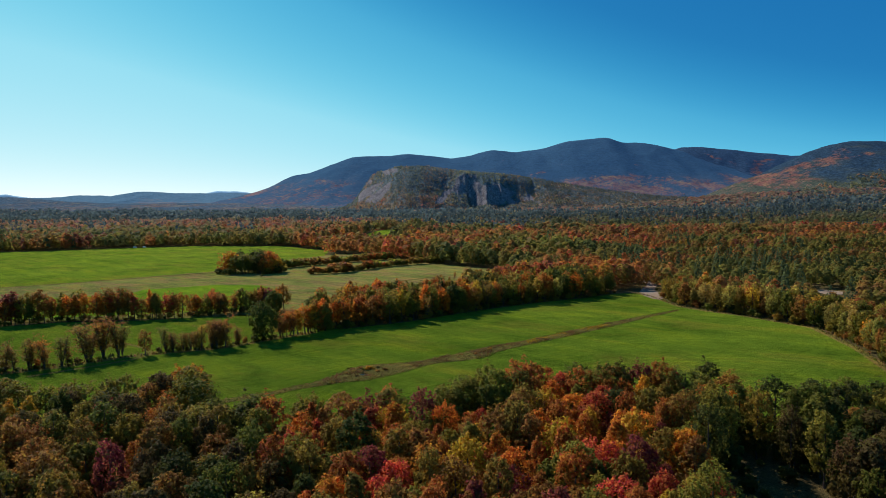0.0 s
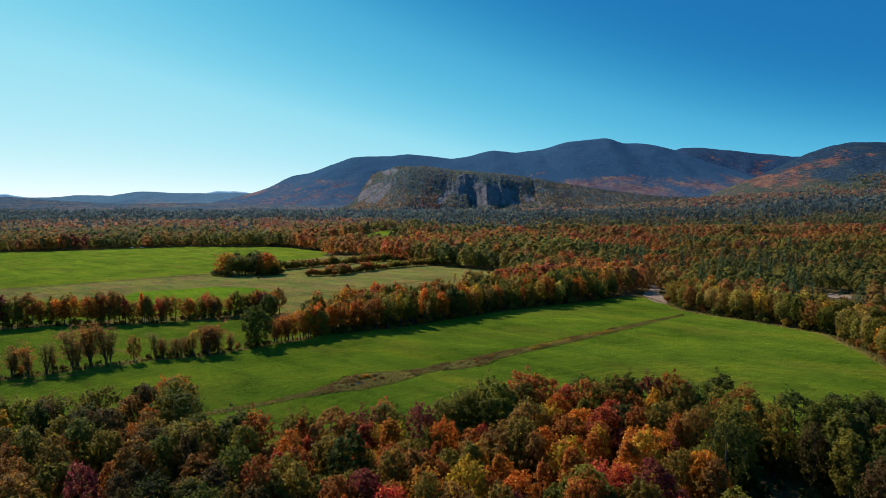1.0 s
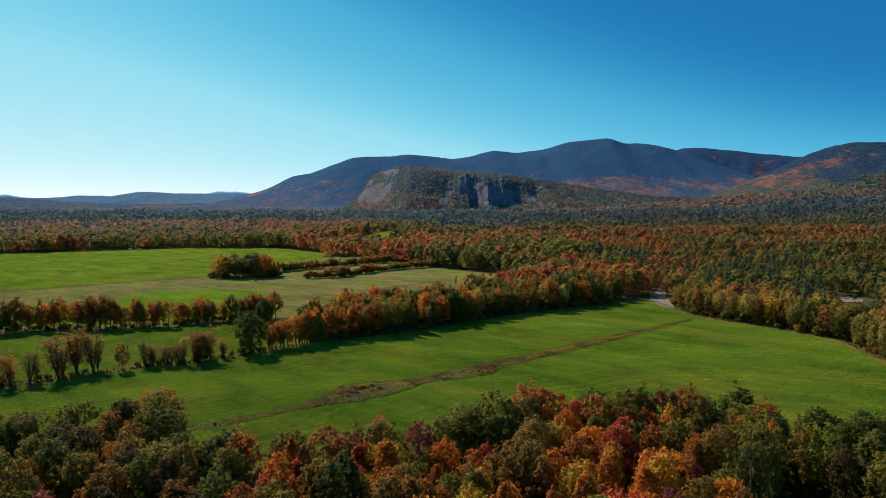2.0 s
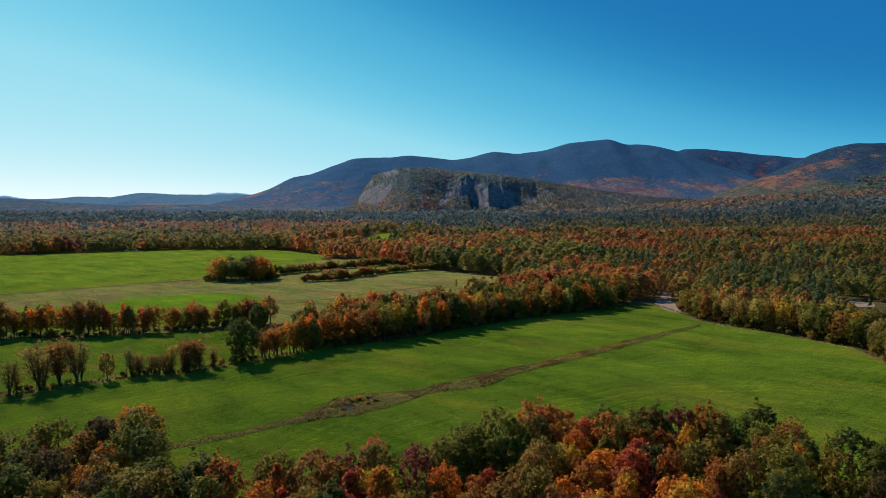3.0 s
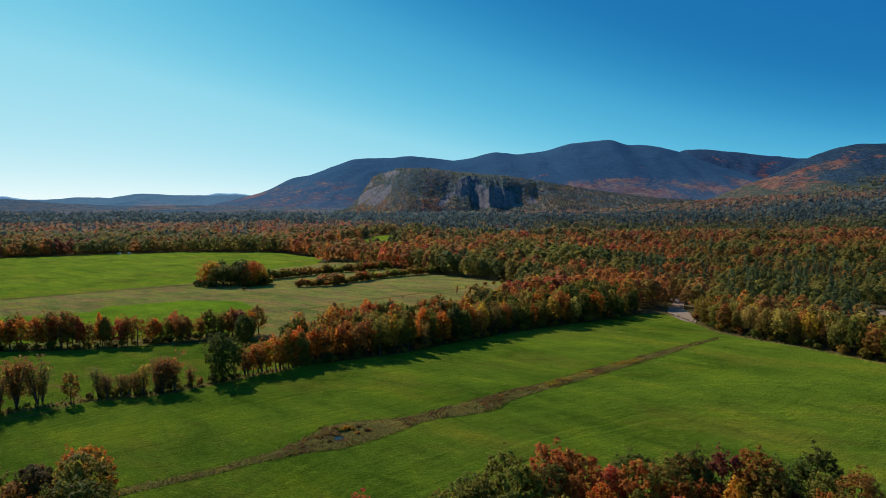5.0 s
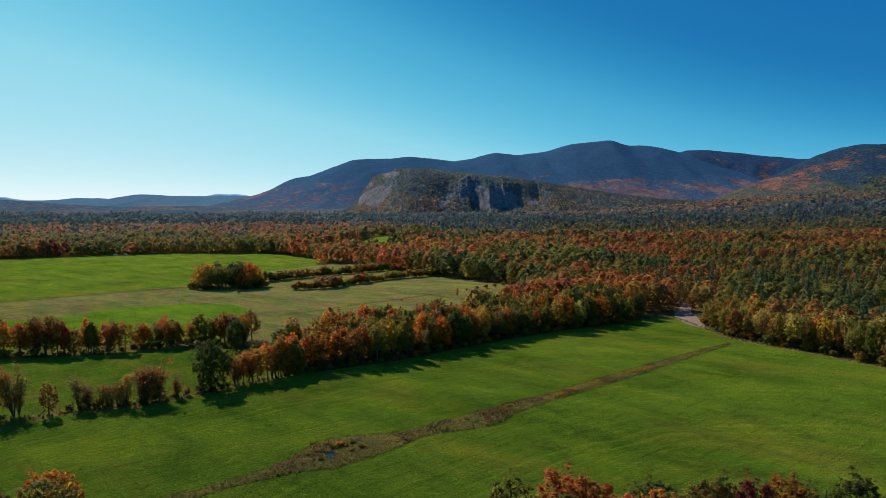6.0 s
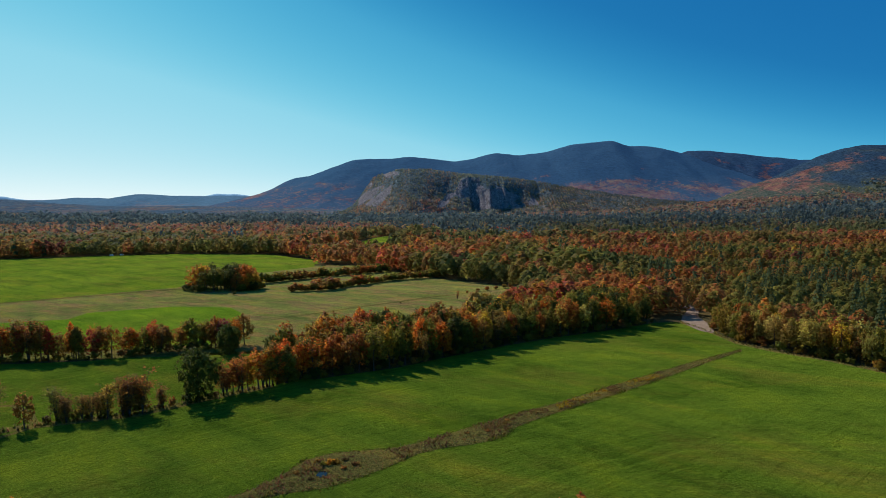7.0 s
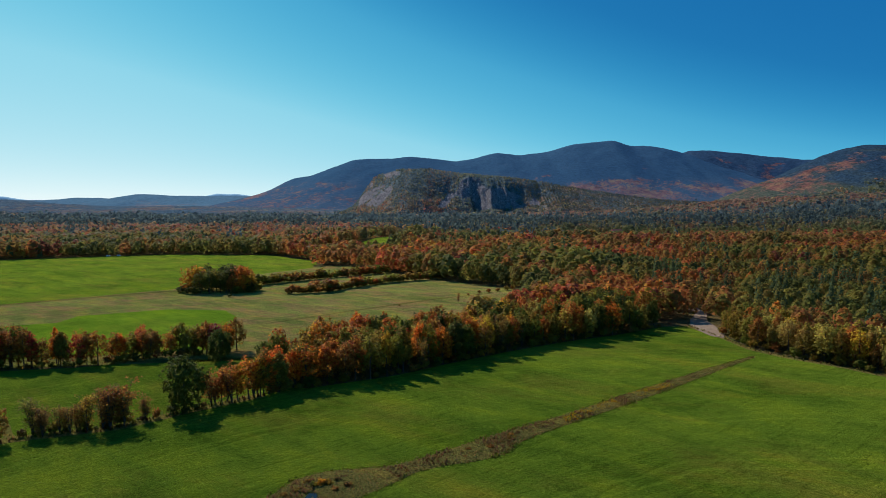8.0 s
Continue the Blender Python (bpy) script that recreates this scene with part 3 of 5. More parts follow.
    rock[1:-1, 1:-1] = (rock[1:-1, 1:-1] * 2 + rock[:-2, 1:-1] + rock[2:, 1:-1] + rock[1:-1, :-2] + rock[1:-1, 2:]) / 6
    # western end swung back about the camera; its outline in view stays put
    X = X + 30 * smooth((-230 - X) / 150)
    swing = 1 + 0.115 * smooth((-200 - X) / 260)
    X, Y, Z = X * swing, 70 + (Y - 70) * swing, 60 + (Z - 60) * swing
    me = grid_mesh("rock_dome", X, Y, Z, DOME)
    me.attributes.new("rock", "FLOAT", "POINT").data.foreach_set("value", rock.ravel().astype(np.float32))
    tagged(new("rock_dome", me), "wooded dome with pale granite cliffs and slabs", "mountain", kind="structure")
    return X, Y, Z, rock


DOME_GRID = build_dome()


# ---- foliage ----
def sprays(rng, centres, out, size, long=1.5, toss=0.5, sphere=0.85):
    """Small three-cornered sprays of leaves at the centres, facing roughly outwards and pointing up and out."""
    n = len(centres)
    nrm = out + rng.normal(0, toss, (n, 3)) + np.array([0, 0, 0.25])
    nrm /= np.linalg.norm(nrm, axis=1)[:, None] + 1e-9
    up = rng.normal(0, 0.7, (n, 3)) + np.array([0, 0, 1.0])
    a = np.cross(nrm, up)
    a /= np.linalg.norm(a, axis=1)[:, None] + 1e-9
    b = np.cross(a, nrm)
    s = (size * rng.uniform(0.6, 1.35, n))[:, None]
    v = np.empty((n, 3, 3))
    v[:, 0] = centres + a * s * 0.55 - b * s * 0.4 * long
    v[:, 1] = centres - a * s * 0.55 - b * s * 0.4 * long
    v[:, 2] = centres + b * s * 0.6 * long + nrm * s * 0.15
    soft = out / (np.linalg.norm(out, axis=1)[:, None] + 1e-9) * sphere + nrm * (1.5 - sphere)
    soft /= np.linalg.norm(soft, axis=1)[:, None] + 1e-9
    return v.reshape(-1, 3), np.arange(n * 3).reshape(n, 3), np.repeat(soft, 3, 0)


def dome_points(rng, n, radius, z0, z1, bumps=14, width=0.42, lump=0.24, low=-0.75, shell=0.80, egg=0.3):
    """Points on an egg-shaped crown swollen into rounded boughs, and the way out at each."""
    d = rng.normal(0, 1, (n * 3, 3))
    d /= np.linalg.norm(d, axis=1)[:, None]
    keep = (d[:, 2] > low) & (rng.rand(n * 3) < 0.75 + 0.25 * d[:, 2])
    d = d[keep][:n]
    n = len(d)
    k = rng.normal(0, 1, (bumps, 3))
    k[:, 2] = k[:, 2] * 0.8 + 0.3
    k /= np.linalg.norm(k, axis=1)[:, None]
    ang = np.arccos(np.clip(d @ k.T, -1, 1))
    swell = np.exp(-(ang / width) ** 2)
    r = 1 - lump * 0.6 + lump * swell.max(1)
    best = k[swell.argmax(1)]
    mid = z0 + (z1 - z0) * 0.47
    tall = np.where(d[:, 2] > 0, z1 - mid, mid - z0)
    inner = rng.uniform(shell, 1.04, n)
    girth = radius * (1 - egg * np.clip(d[:, 2], -0.3, 1))
    c = d * np.stack([girth, girth, tall], 1) * (r * inner)[:, None] + np.array([0, 0, mid])
    return c, d * 0.8 + (d - best * 0.75) * 0.9


def shoots(rng, n, radius, z0, z1, count, tall, width, bumps, lump, low, shell, egg=0.1):
    """Sprays gathered on upright shoots that stand out of an egg-shaped crown."""
    c, d = dome_points(rng, count, radius, z0, z1 - tall * 0.5, bumps, 0.40, lump, low, shell, egg)
    d /= np.linalg.norm(d, axis=1)[:, None]
    i = rng.randint(0, len(c), n)
    axis = d[i] * np.array([0.55, 0.55, 0.2]) + np.array([0, 0, 0.75])
    axis /= np.linalg.norm(axis, axis=1)[:, None]
    f = rng.uniform(0, 1, n)
    off = rng.normal(0, 1, (n, 3)) * (width * (1.25 - f))[:, None]
    length = tall * rng.uniform(0.55, 1.25, len(c))[i]
    p = c[i] + axis * (f * length)[:, None] + off
    return p, d[i] * 0.7 + off / (np.linalg.norm(off, axis=1)[:, None] + 1e-6) * 0.75 + np.array([0, 0, 0.15])


def tube(verts, faces, pts, radii, sides=5):
    base = len(verts)
    for p, r in zip(pts, radii):
        for s in range(sides):
            a = 6.2832 * s / sides
            verts.append((p[0] + math.cos(a) * r, p[1] + math.sin(a) * r, p[2]))
    for k in range(len(pts) - 1):
        for s in range(sides):
            i, j = base + k * sides + s, base + k * sides + (s + 1) % sides
            faces.append((i, j, j + sides, i + sides))


def bole(rng, h, r, limbs, reach):
    """A tapered trunk with limbs rising out of it."""
    verts, faces = [], []
    pts = [(rng.normal(0, 0.07), rng.normal(0, 0.07), z) for z in (-0.3, 0.4, h * 0.3, h * 0.55, h * 0.78, h * 0.93)]
    tube(verts, faces, pts, [r * 1.5, r, r * 0.82, r * 0.6, r * 0.34, r * 0.08], 4)
    for i in range(limbs):
        a, z = 2.4 * i + rng.uniform(-0.4, 0.4), h * (0.2 + 0.5 * i / max(limbs, 1))
        x, y = math.cos(a) * reach, math.sin(a) * reach
        tube(verts, faces, [(0, 0, z), (x * 0.5, y * 0.5, z + reach * 0.5), (x * 0.85, y * 0.85, z + reach * 1.15)], [r * 0.42, r * 0.26, r * 0.06], 4)
    return verts, faces


def vase(rng, h, stems, variant):
    """A few slim stems with side branches all the way up, and the places where their twigs end."""
    verts, faces, tips = [], [], []
    for i in range(stems):
        a, lean = rng.uniform(0, 6.283), rng.uniform(0.02, 0.12) if variant == 0 else rng.uniform(0.04, 0.22)
        top = h * (1.0 if i == 0 else rng.uniform(0.6, 0.95))
        bend = rng.normal(0, 0.3, 2)
        pts = []
        for k in range(5):
            f = k / 4
            z = top * f - (0.3 if k == 0 else 0)
            pts.append((math.cos(a) * lean * z + bend[0] * f, math.sin(a) * lean * z + bend[1] * f, z))
        tube(verts, faces, pts, [0.14, 0.11, 0.08, 0.045, 0.02], 4)
        p = np.array(pts)
        for _ in range(22):
            f = rng.uniform(0.22, 0.98)
            q = np.array([np.interp(f * 4, range(5), p[:, j]) for j in range(3)])
            w = rng.normal(0, 1, 3)
            w[2] = abs(w[2]) * 0.6 + 0.45
            w *= rng.uniform(0.6, 1.0) * (0.5 + (2.3 if variant == 0 else 1.9) * math.sin(math.pi * (0.02 + 0.8 * f)) ** 1.4) / np.linalg.norm(w)
            tube(verts, faces, [tuple(q), tuple(q + w)], [0.05, 0.012], 3)
            for g in (0.45, 0.65, 0.82, 1.0):
                tips.append(q + w * g)
    return verts, faces, np.array(tips)


KINDS = {}


def prototype(kind, variant, leaves, size):
    """Trunk and crown meshes of one kind for a tree 15 m tall, standing at the origin."""
    key = (kind, variant, leaves)
    if key in KINDS:
        return KINDS[key]
    rng = np.random.RandomState(hash_of(kind) + 17 * variant + leaves)
    h, long, toss = 15.0, 1.5, 0.5
    shell = 0.78 if leaves > 1500 else 0.6
    trunk = bole(rng, h, 0.24, 2, 2.0)
    # inside a wood the crowns begin higher up; variants from 3 on stand at an edge and are leafy to the foot
    skirt, low = (2.8, -0.6) if leaves > 1500 and variant < 3 else (0.8, -0.85)
    grow = variant % 3
    if kind in ("maple_tree", "beech_tree"):
        c, d = shoots(rng, leaves, 2.9 + 0.25 * grow, skirt, h, 260, 0.55, 0.30, 20, 0.15 if kind == "maple_tree" else 0.22, low, shell, 0.14)
    elif kind == "ash_tree":
        c, d = shoots(rng, leaves, 2.8 + 0.3 * grow, skirt, h, 150, 1.5, 0.30, 30, 0.18, low, shell)
        long = 2.2
    elif kind == "cherry_tree":
        c, d = shoots(rng, leaves, 2.6, skirt, h, 150, 0.9, 0.30, 18, 0.20, low, shell)
    elif kind in ("birch_tree", "aspen_tree"):
        c, d = shoots(rng, leaves, 2.0, skirt, h, 140, 0.9, 0.28, 12, 0.20, low, shell, 0.3)
    elif kind == "oak_tree" and variant == 7:
        c, d = shoots(rng, leaves, 5.6, -0.6, h, 300, 1.2, 0.45, 16, 0.36, -0.97, 0.6, 0.04)
    elif kind == "oak_tree":
        c, d = shoots(rng, leaves, 3.5 + 0.3 * grow, skirt, h, 170, 0.9, 0.38, 20, 0.24, low, shell, 0.0)
    elif kind == "shrub":
        c, d = shoots(rng, leaves, 4.6, 0.0, h, 34, 4.2, 0.85, 7, 0.40, -0.9, 0.5)
        trunk = bole(rng, 9.0, 0.2, 3, 2.5)
    elif kind == "thin_tree":
        v, f, tips = vase(rng, h, 5 + variant, variant)
        trunk = (v, f)
        c = tips[rng.randint(0, len(tips), leaves)] + rng.normal(0, 0.33, (leaves, 3))
        d = rng.normal(0, 0.6, (leaves, 3))
        toss = 0.8
    else:
        z = h * (1 - np.sqrt(rng.uniform(0, 1, leaves)) * 0.86)
        tier, a = np.floor(z / 1.15), rng.uniform(0, 6.283, leaves)
        reach = (h - z) * 0.25 * (0.7 + 0.5 * np.sin(a * 3 + tier * 2.3) ** 2) + 0.2
        rr = reach * np.sqrt(rng.uniform(0.15, 1, leaves))
        c = np.stack([np.cos(a) * rr, np.sin(a) * rr, tier * 1.15 + 0.9 - rr * 0.22 + rng.normal(0, 0.12, leaves)], 1)
        d = np.stack([np.cos(a) * 0.5, np.sin(a) * 0.5, np.full(leaves, 0.8)], 1)
    v, f, soft = sprays(rng, c, d, size, long, toss)
    KINDS[key] = dict(trunk=mesh_of("trunk", *trunk, BARK, True), crown=mesh_of("crown", v, f, LEAF, True, soft), root=None)
    return KINDS[key]


def hash_of(text):
    return sum((i + 1) * ord(c) for i, c in enumerate(text)) % 9973


def plant(kind, variant, leaves, size, x, y, height, colour, label, group, spread=1.0):
    """One tree: an Empty at its base with a trunk and a crown."""
    p = prototype(kind, variant, leaves, size)
    if p["root"] is None:
        root = new(kind)
        root.empty_display_size = 0.5
        part("trunk", p["trunk"], root)
        part("crown", p["crown"], root)
        p["root"] = root
    else:
        root = copy_thing(p["root"], Matrix.Identity(4))
    s = height / 15.0
    w = s * spread
    root.matrix_basis = Matrix.LocRotScale((x, y, float(land(x, y)) - 0.05), Euler((0, 0, random.uniform(0, 6.283))), (w, w, s))
    for c in root.children:
        c.color = (*colour, 1)
    tagged(root, label, "shrub" if kind == "shrub" else "tree", group)
    return root


# umber and deep double as shade tones in the near wood
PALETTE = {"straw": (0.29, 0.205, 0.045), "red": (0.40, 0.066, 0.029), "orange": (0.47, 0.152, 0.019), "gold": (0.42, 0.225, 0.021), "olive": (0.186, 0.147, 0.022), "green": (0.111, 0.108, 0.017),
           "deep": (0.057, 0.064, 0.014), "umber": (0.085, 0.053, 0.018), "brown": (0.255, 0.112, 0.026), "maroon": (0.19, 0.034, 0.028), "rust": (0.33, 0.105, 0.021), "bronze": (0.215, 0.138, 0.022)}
WORDS = {"straw": "pale yellow-brown autumn", "red": "red autumn", "orange": "orange autumn", "gold": "golden yellow autumn", "olive": "olive green turning", "green": "green", "deep": "dark green",
         "umber": "dark brown autumn", "brown": "brown autumn", "maroon": "dark maroon autumn", "rust": "rust-coloured autumn", "bronze": "bronze autumn"}
SHAPES = {"maple_tree": "round-crowned maple", "ash_tree": "upright bushy ash", "birch_tree": "slender birch", "oak_tree": "broad oak", "beech_tree": "full-crowned beech", "aspen_tree": "narrow upright aspen", "cherry_tree": "knobbly wild cherry", "thin_tree": "thin many-stemmed tree",
          "pine_tree": "tall white pine", "shrub": "low bushy shrub"}


def vary(c, amount=0.18):
    k = 1 + random.uniform(-amount, amount)
    return tuple(max(0.0, v * k * (1 + random.uniform(-0.1, 0.1))) for v in c)


def pick(weights):
    names = list(weights)
    return random.choices(names, [weights[n] for n in names])[0]


def tree(kind, tone, x, y, height, where, group, near=False, spread=1.0, edge=False, leaves=0):
    """One tree; near: in the wood below the flight; edge: leafy to the ground on its open side."""
    count, size = (2250, 0.325) if near else (1150, 0.47)
    if near and edge:
        count, size = 3300, 0.265
    if leaves:
        count, size = leaves, 0.48 * math.sqrt(1150 / leaves)
    if kind == "thin_tree":
        count, size = 1300, 0.27
    if kind == "shrub":
        count, size = 240, 1.8
    colour = vary(PALETTE[tone])
    if kind == "thin_tree":
        colour = tuple(0.68 * c + 0.32 * d for c, d in zip(colour, (0.125, 0.075, 0.038)))     # as much twig as leaf
    if not near:
        colour = tuple(min(1.0, c * 1.15) for c in colour)      # leaf colour raised outside the near wood to make up for missing light
    plant(kind, random.randrange(3) + (3 if edge and kind not in ("thin_tree", "shrub") else 0), count, size, x, y, height, colour, f"{WORDS[tone]} {SHAPES[kind]} {where}", group, spread)


# ---- woods in the foreground ----
EDGE = [(-170, 160), (-140, 162), (-95, 167), (-80, 180), (-70, 180), (-60, 150), (-47, 146), (-38, 154), (-8, 156), (2, 170), (10, 176), (66, 177), (73, 164), (80, 158), (180, 160)]
CLEARING = [(37, 86), (64, 86), (70, 118), (72, 136), (71, 146), (62, 149), (53, 133)]


MARKED = [("ash_tree", "orange", -75, 179, 15, 1.7), ("ash_tree", "olive", -90, 170, 14.5, 1.9), ("maple_tree", "orange", -72, 162, 13, 1.25), ("cherry_tree", "maroon", -84, 160, 13, 1.1), ("maple_tree", "red", -17, 161, 14.5, 1.2), ("maple_tree", "red", 26, 171, 15.5, 1.2), ("ash_tree", "deep", 66, 176, 16.5, 1.2),
          ("maple_tree", "maroon", 92, 128, 15, 1.4), ("aspen_tree", "gold", -104, 152, 14.5, 2.0), ("ash_tree", "olive", -35, 153, 14, 1.5), ("cherry_tree", "maroon", -8, 153, 16.5, 1.2), ("ash_tree", "olive", 8, 176, 15.5, 1.4)]


FLOOR_SHRUBS = []


def build_foreground():
    random.seed(11)
    for kind, tone, x, y, h, spread in MARKED:
        if spread > 1.45:
            # broad ones grow in threes
            for k in range(3):
                tree(kind, tone, x + 2.1 * (spread - 0.6) * math.cos(2.1 * k + 0.4), y + 2.1 * (spread - 0.6) * math.sin(2.1 * k + 0.4), h * (1 - 0.06 * k), "at the wood's edge", "trees of the mixed wood", True, 1.15, edge=True)
            continue
        tree(kind, tone, x, y, h, "at the wood's edge", "trees of the mixed wood", True, spread, edge=True)
    ex, ey = [p[0] for p in EDGE], [p[1] for p in EDGE]
    step = 5.3
    y = 94.0
    while y < 186:
        half = y * 0.70 + 10
        x = -half
        while x < half:
            px, py = x + random.uniform(-2.1, 2.1), y + random.uniform(-2.1, 2.1)
            x += step
            limit = float(np.interp(px, ex, ey))
            if py > limit or inside([px], [py], CLEARING)[0] or any(math.hypot(px - k[2], py - k[3]) < 4.2 * k[5] for k in MARKED):
                continue
            n = float(fractal(px / 30, py / 30, 200, 3))
            middle = math.exp(-((px - 10) / 50) ** 4)
            warm = 0.40 + 0.52 * middle + 0.6 * n - 0.35 * math.exp(-((px - 84) / 14) ** 2)
            edge = limit - py < 8
            # shade on the near left is put into the colour by darker tones
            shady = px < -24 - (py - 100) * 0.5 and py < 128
            darkened_side = px < -46 and py < 160 and not edge
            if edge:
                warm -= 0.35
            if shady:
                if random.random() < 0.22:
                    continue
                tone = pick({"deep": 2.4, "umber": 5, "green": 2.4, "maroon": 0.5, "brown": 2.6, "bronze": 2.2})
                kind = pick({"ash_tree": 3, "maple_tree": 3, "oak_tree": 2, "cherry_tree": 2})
            elif darkened_side:
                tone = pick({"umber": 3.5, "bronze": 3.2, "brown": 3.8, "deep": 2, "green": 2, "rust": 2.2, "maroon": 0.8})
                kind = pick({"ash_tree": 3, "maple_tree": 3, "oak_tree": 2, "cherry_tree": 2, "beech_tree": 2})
            elif random.random() < warm:
                tone = pick({"orange": 4, "rust": 6.5, "red": 2.4, "gold": 2.8, "brown": 3, "bronze": 3, "olive": 2.2, "maroon": 2} if middle > 0.4 else {"brown": 4, "bronze": 4, "rust": 2.5, "orange": 1, "umber": 2, "maroon": 1, "gold": 0.8, "red": 0.4})
                kind = pick({"maple_tree": 4, "birch_tree": 2, "oak_tree": 1.5, "aspen_tree": 2, "cherry_tree": 2, "beech_tree": 2, "ash_tree": 1.5})
            else:
                tone = pick({"deep": 1.2, "green": 3.2, "olive": 6, "bronze": 3, "brown": 1.6, "rust": 0.6})
                kind = pick({"ash_tree": 5, "maple_tree": 2, "oak_tree": 2, "cherry_tree": 1.5, "aspen_tree": 1})
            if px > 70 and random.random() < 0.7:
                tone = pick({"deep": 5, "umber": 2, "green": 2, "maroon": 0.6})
            if edge:
                kind = pick({"ash_tree": 5, "maple_tree": 4, "oak_tree": 2, "beech_tree": 2})
            rim = 50 < px < 68 and 130 < py < 156
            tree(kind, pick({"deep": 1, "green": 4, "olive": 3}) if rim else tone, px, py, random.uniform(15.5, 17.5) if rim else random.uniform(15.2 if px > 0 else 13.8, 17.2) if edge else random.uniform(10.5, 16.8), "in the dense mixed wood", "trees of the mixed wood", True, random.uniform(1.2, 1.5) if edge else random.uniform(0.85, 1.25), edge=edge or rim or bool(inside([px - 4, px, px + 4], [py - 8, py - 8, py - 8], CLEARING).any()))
        y += step
    for x, y in ((58, 141), (61, 150), (65, 153), (69, 151), (72, 148), (74, 142), (67, 155)):
        tree("shrub", "deep", x, y, random.uniform(5, 7.5), "at the clearing's edge", "clearing shrubs", spread=0.9)
    # added floor brush; its dark tones put the clearing's shade into the colour
    for _ in range(60):
        px, py = random.uniform(38, 73), random.uniform(88, 150)
        if inside([px], [py], CLEARING)[0]:
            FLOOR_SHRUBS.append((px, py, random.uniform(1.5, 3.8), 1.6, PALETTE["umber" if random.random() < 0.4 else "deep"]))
build_foreground()


# ---- tree rows along the fields ----
def along(line, step):
    out = []
    for (x0, y0), (x1, y1) in zip(line, line[1:]):
        n = max(1, int(math.hypot(x1 - x0, y1 - y0) / step))
        out += [(x0 + (x1 - x0) * k / n, y0 + (y1 - y0) * k / n) for k in range(n)]
    return out


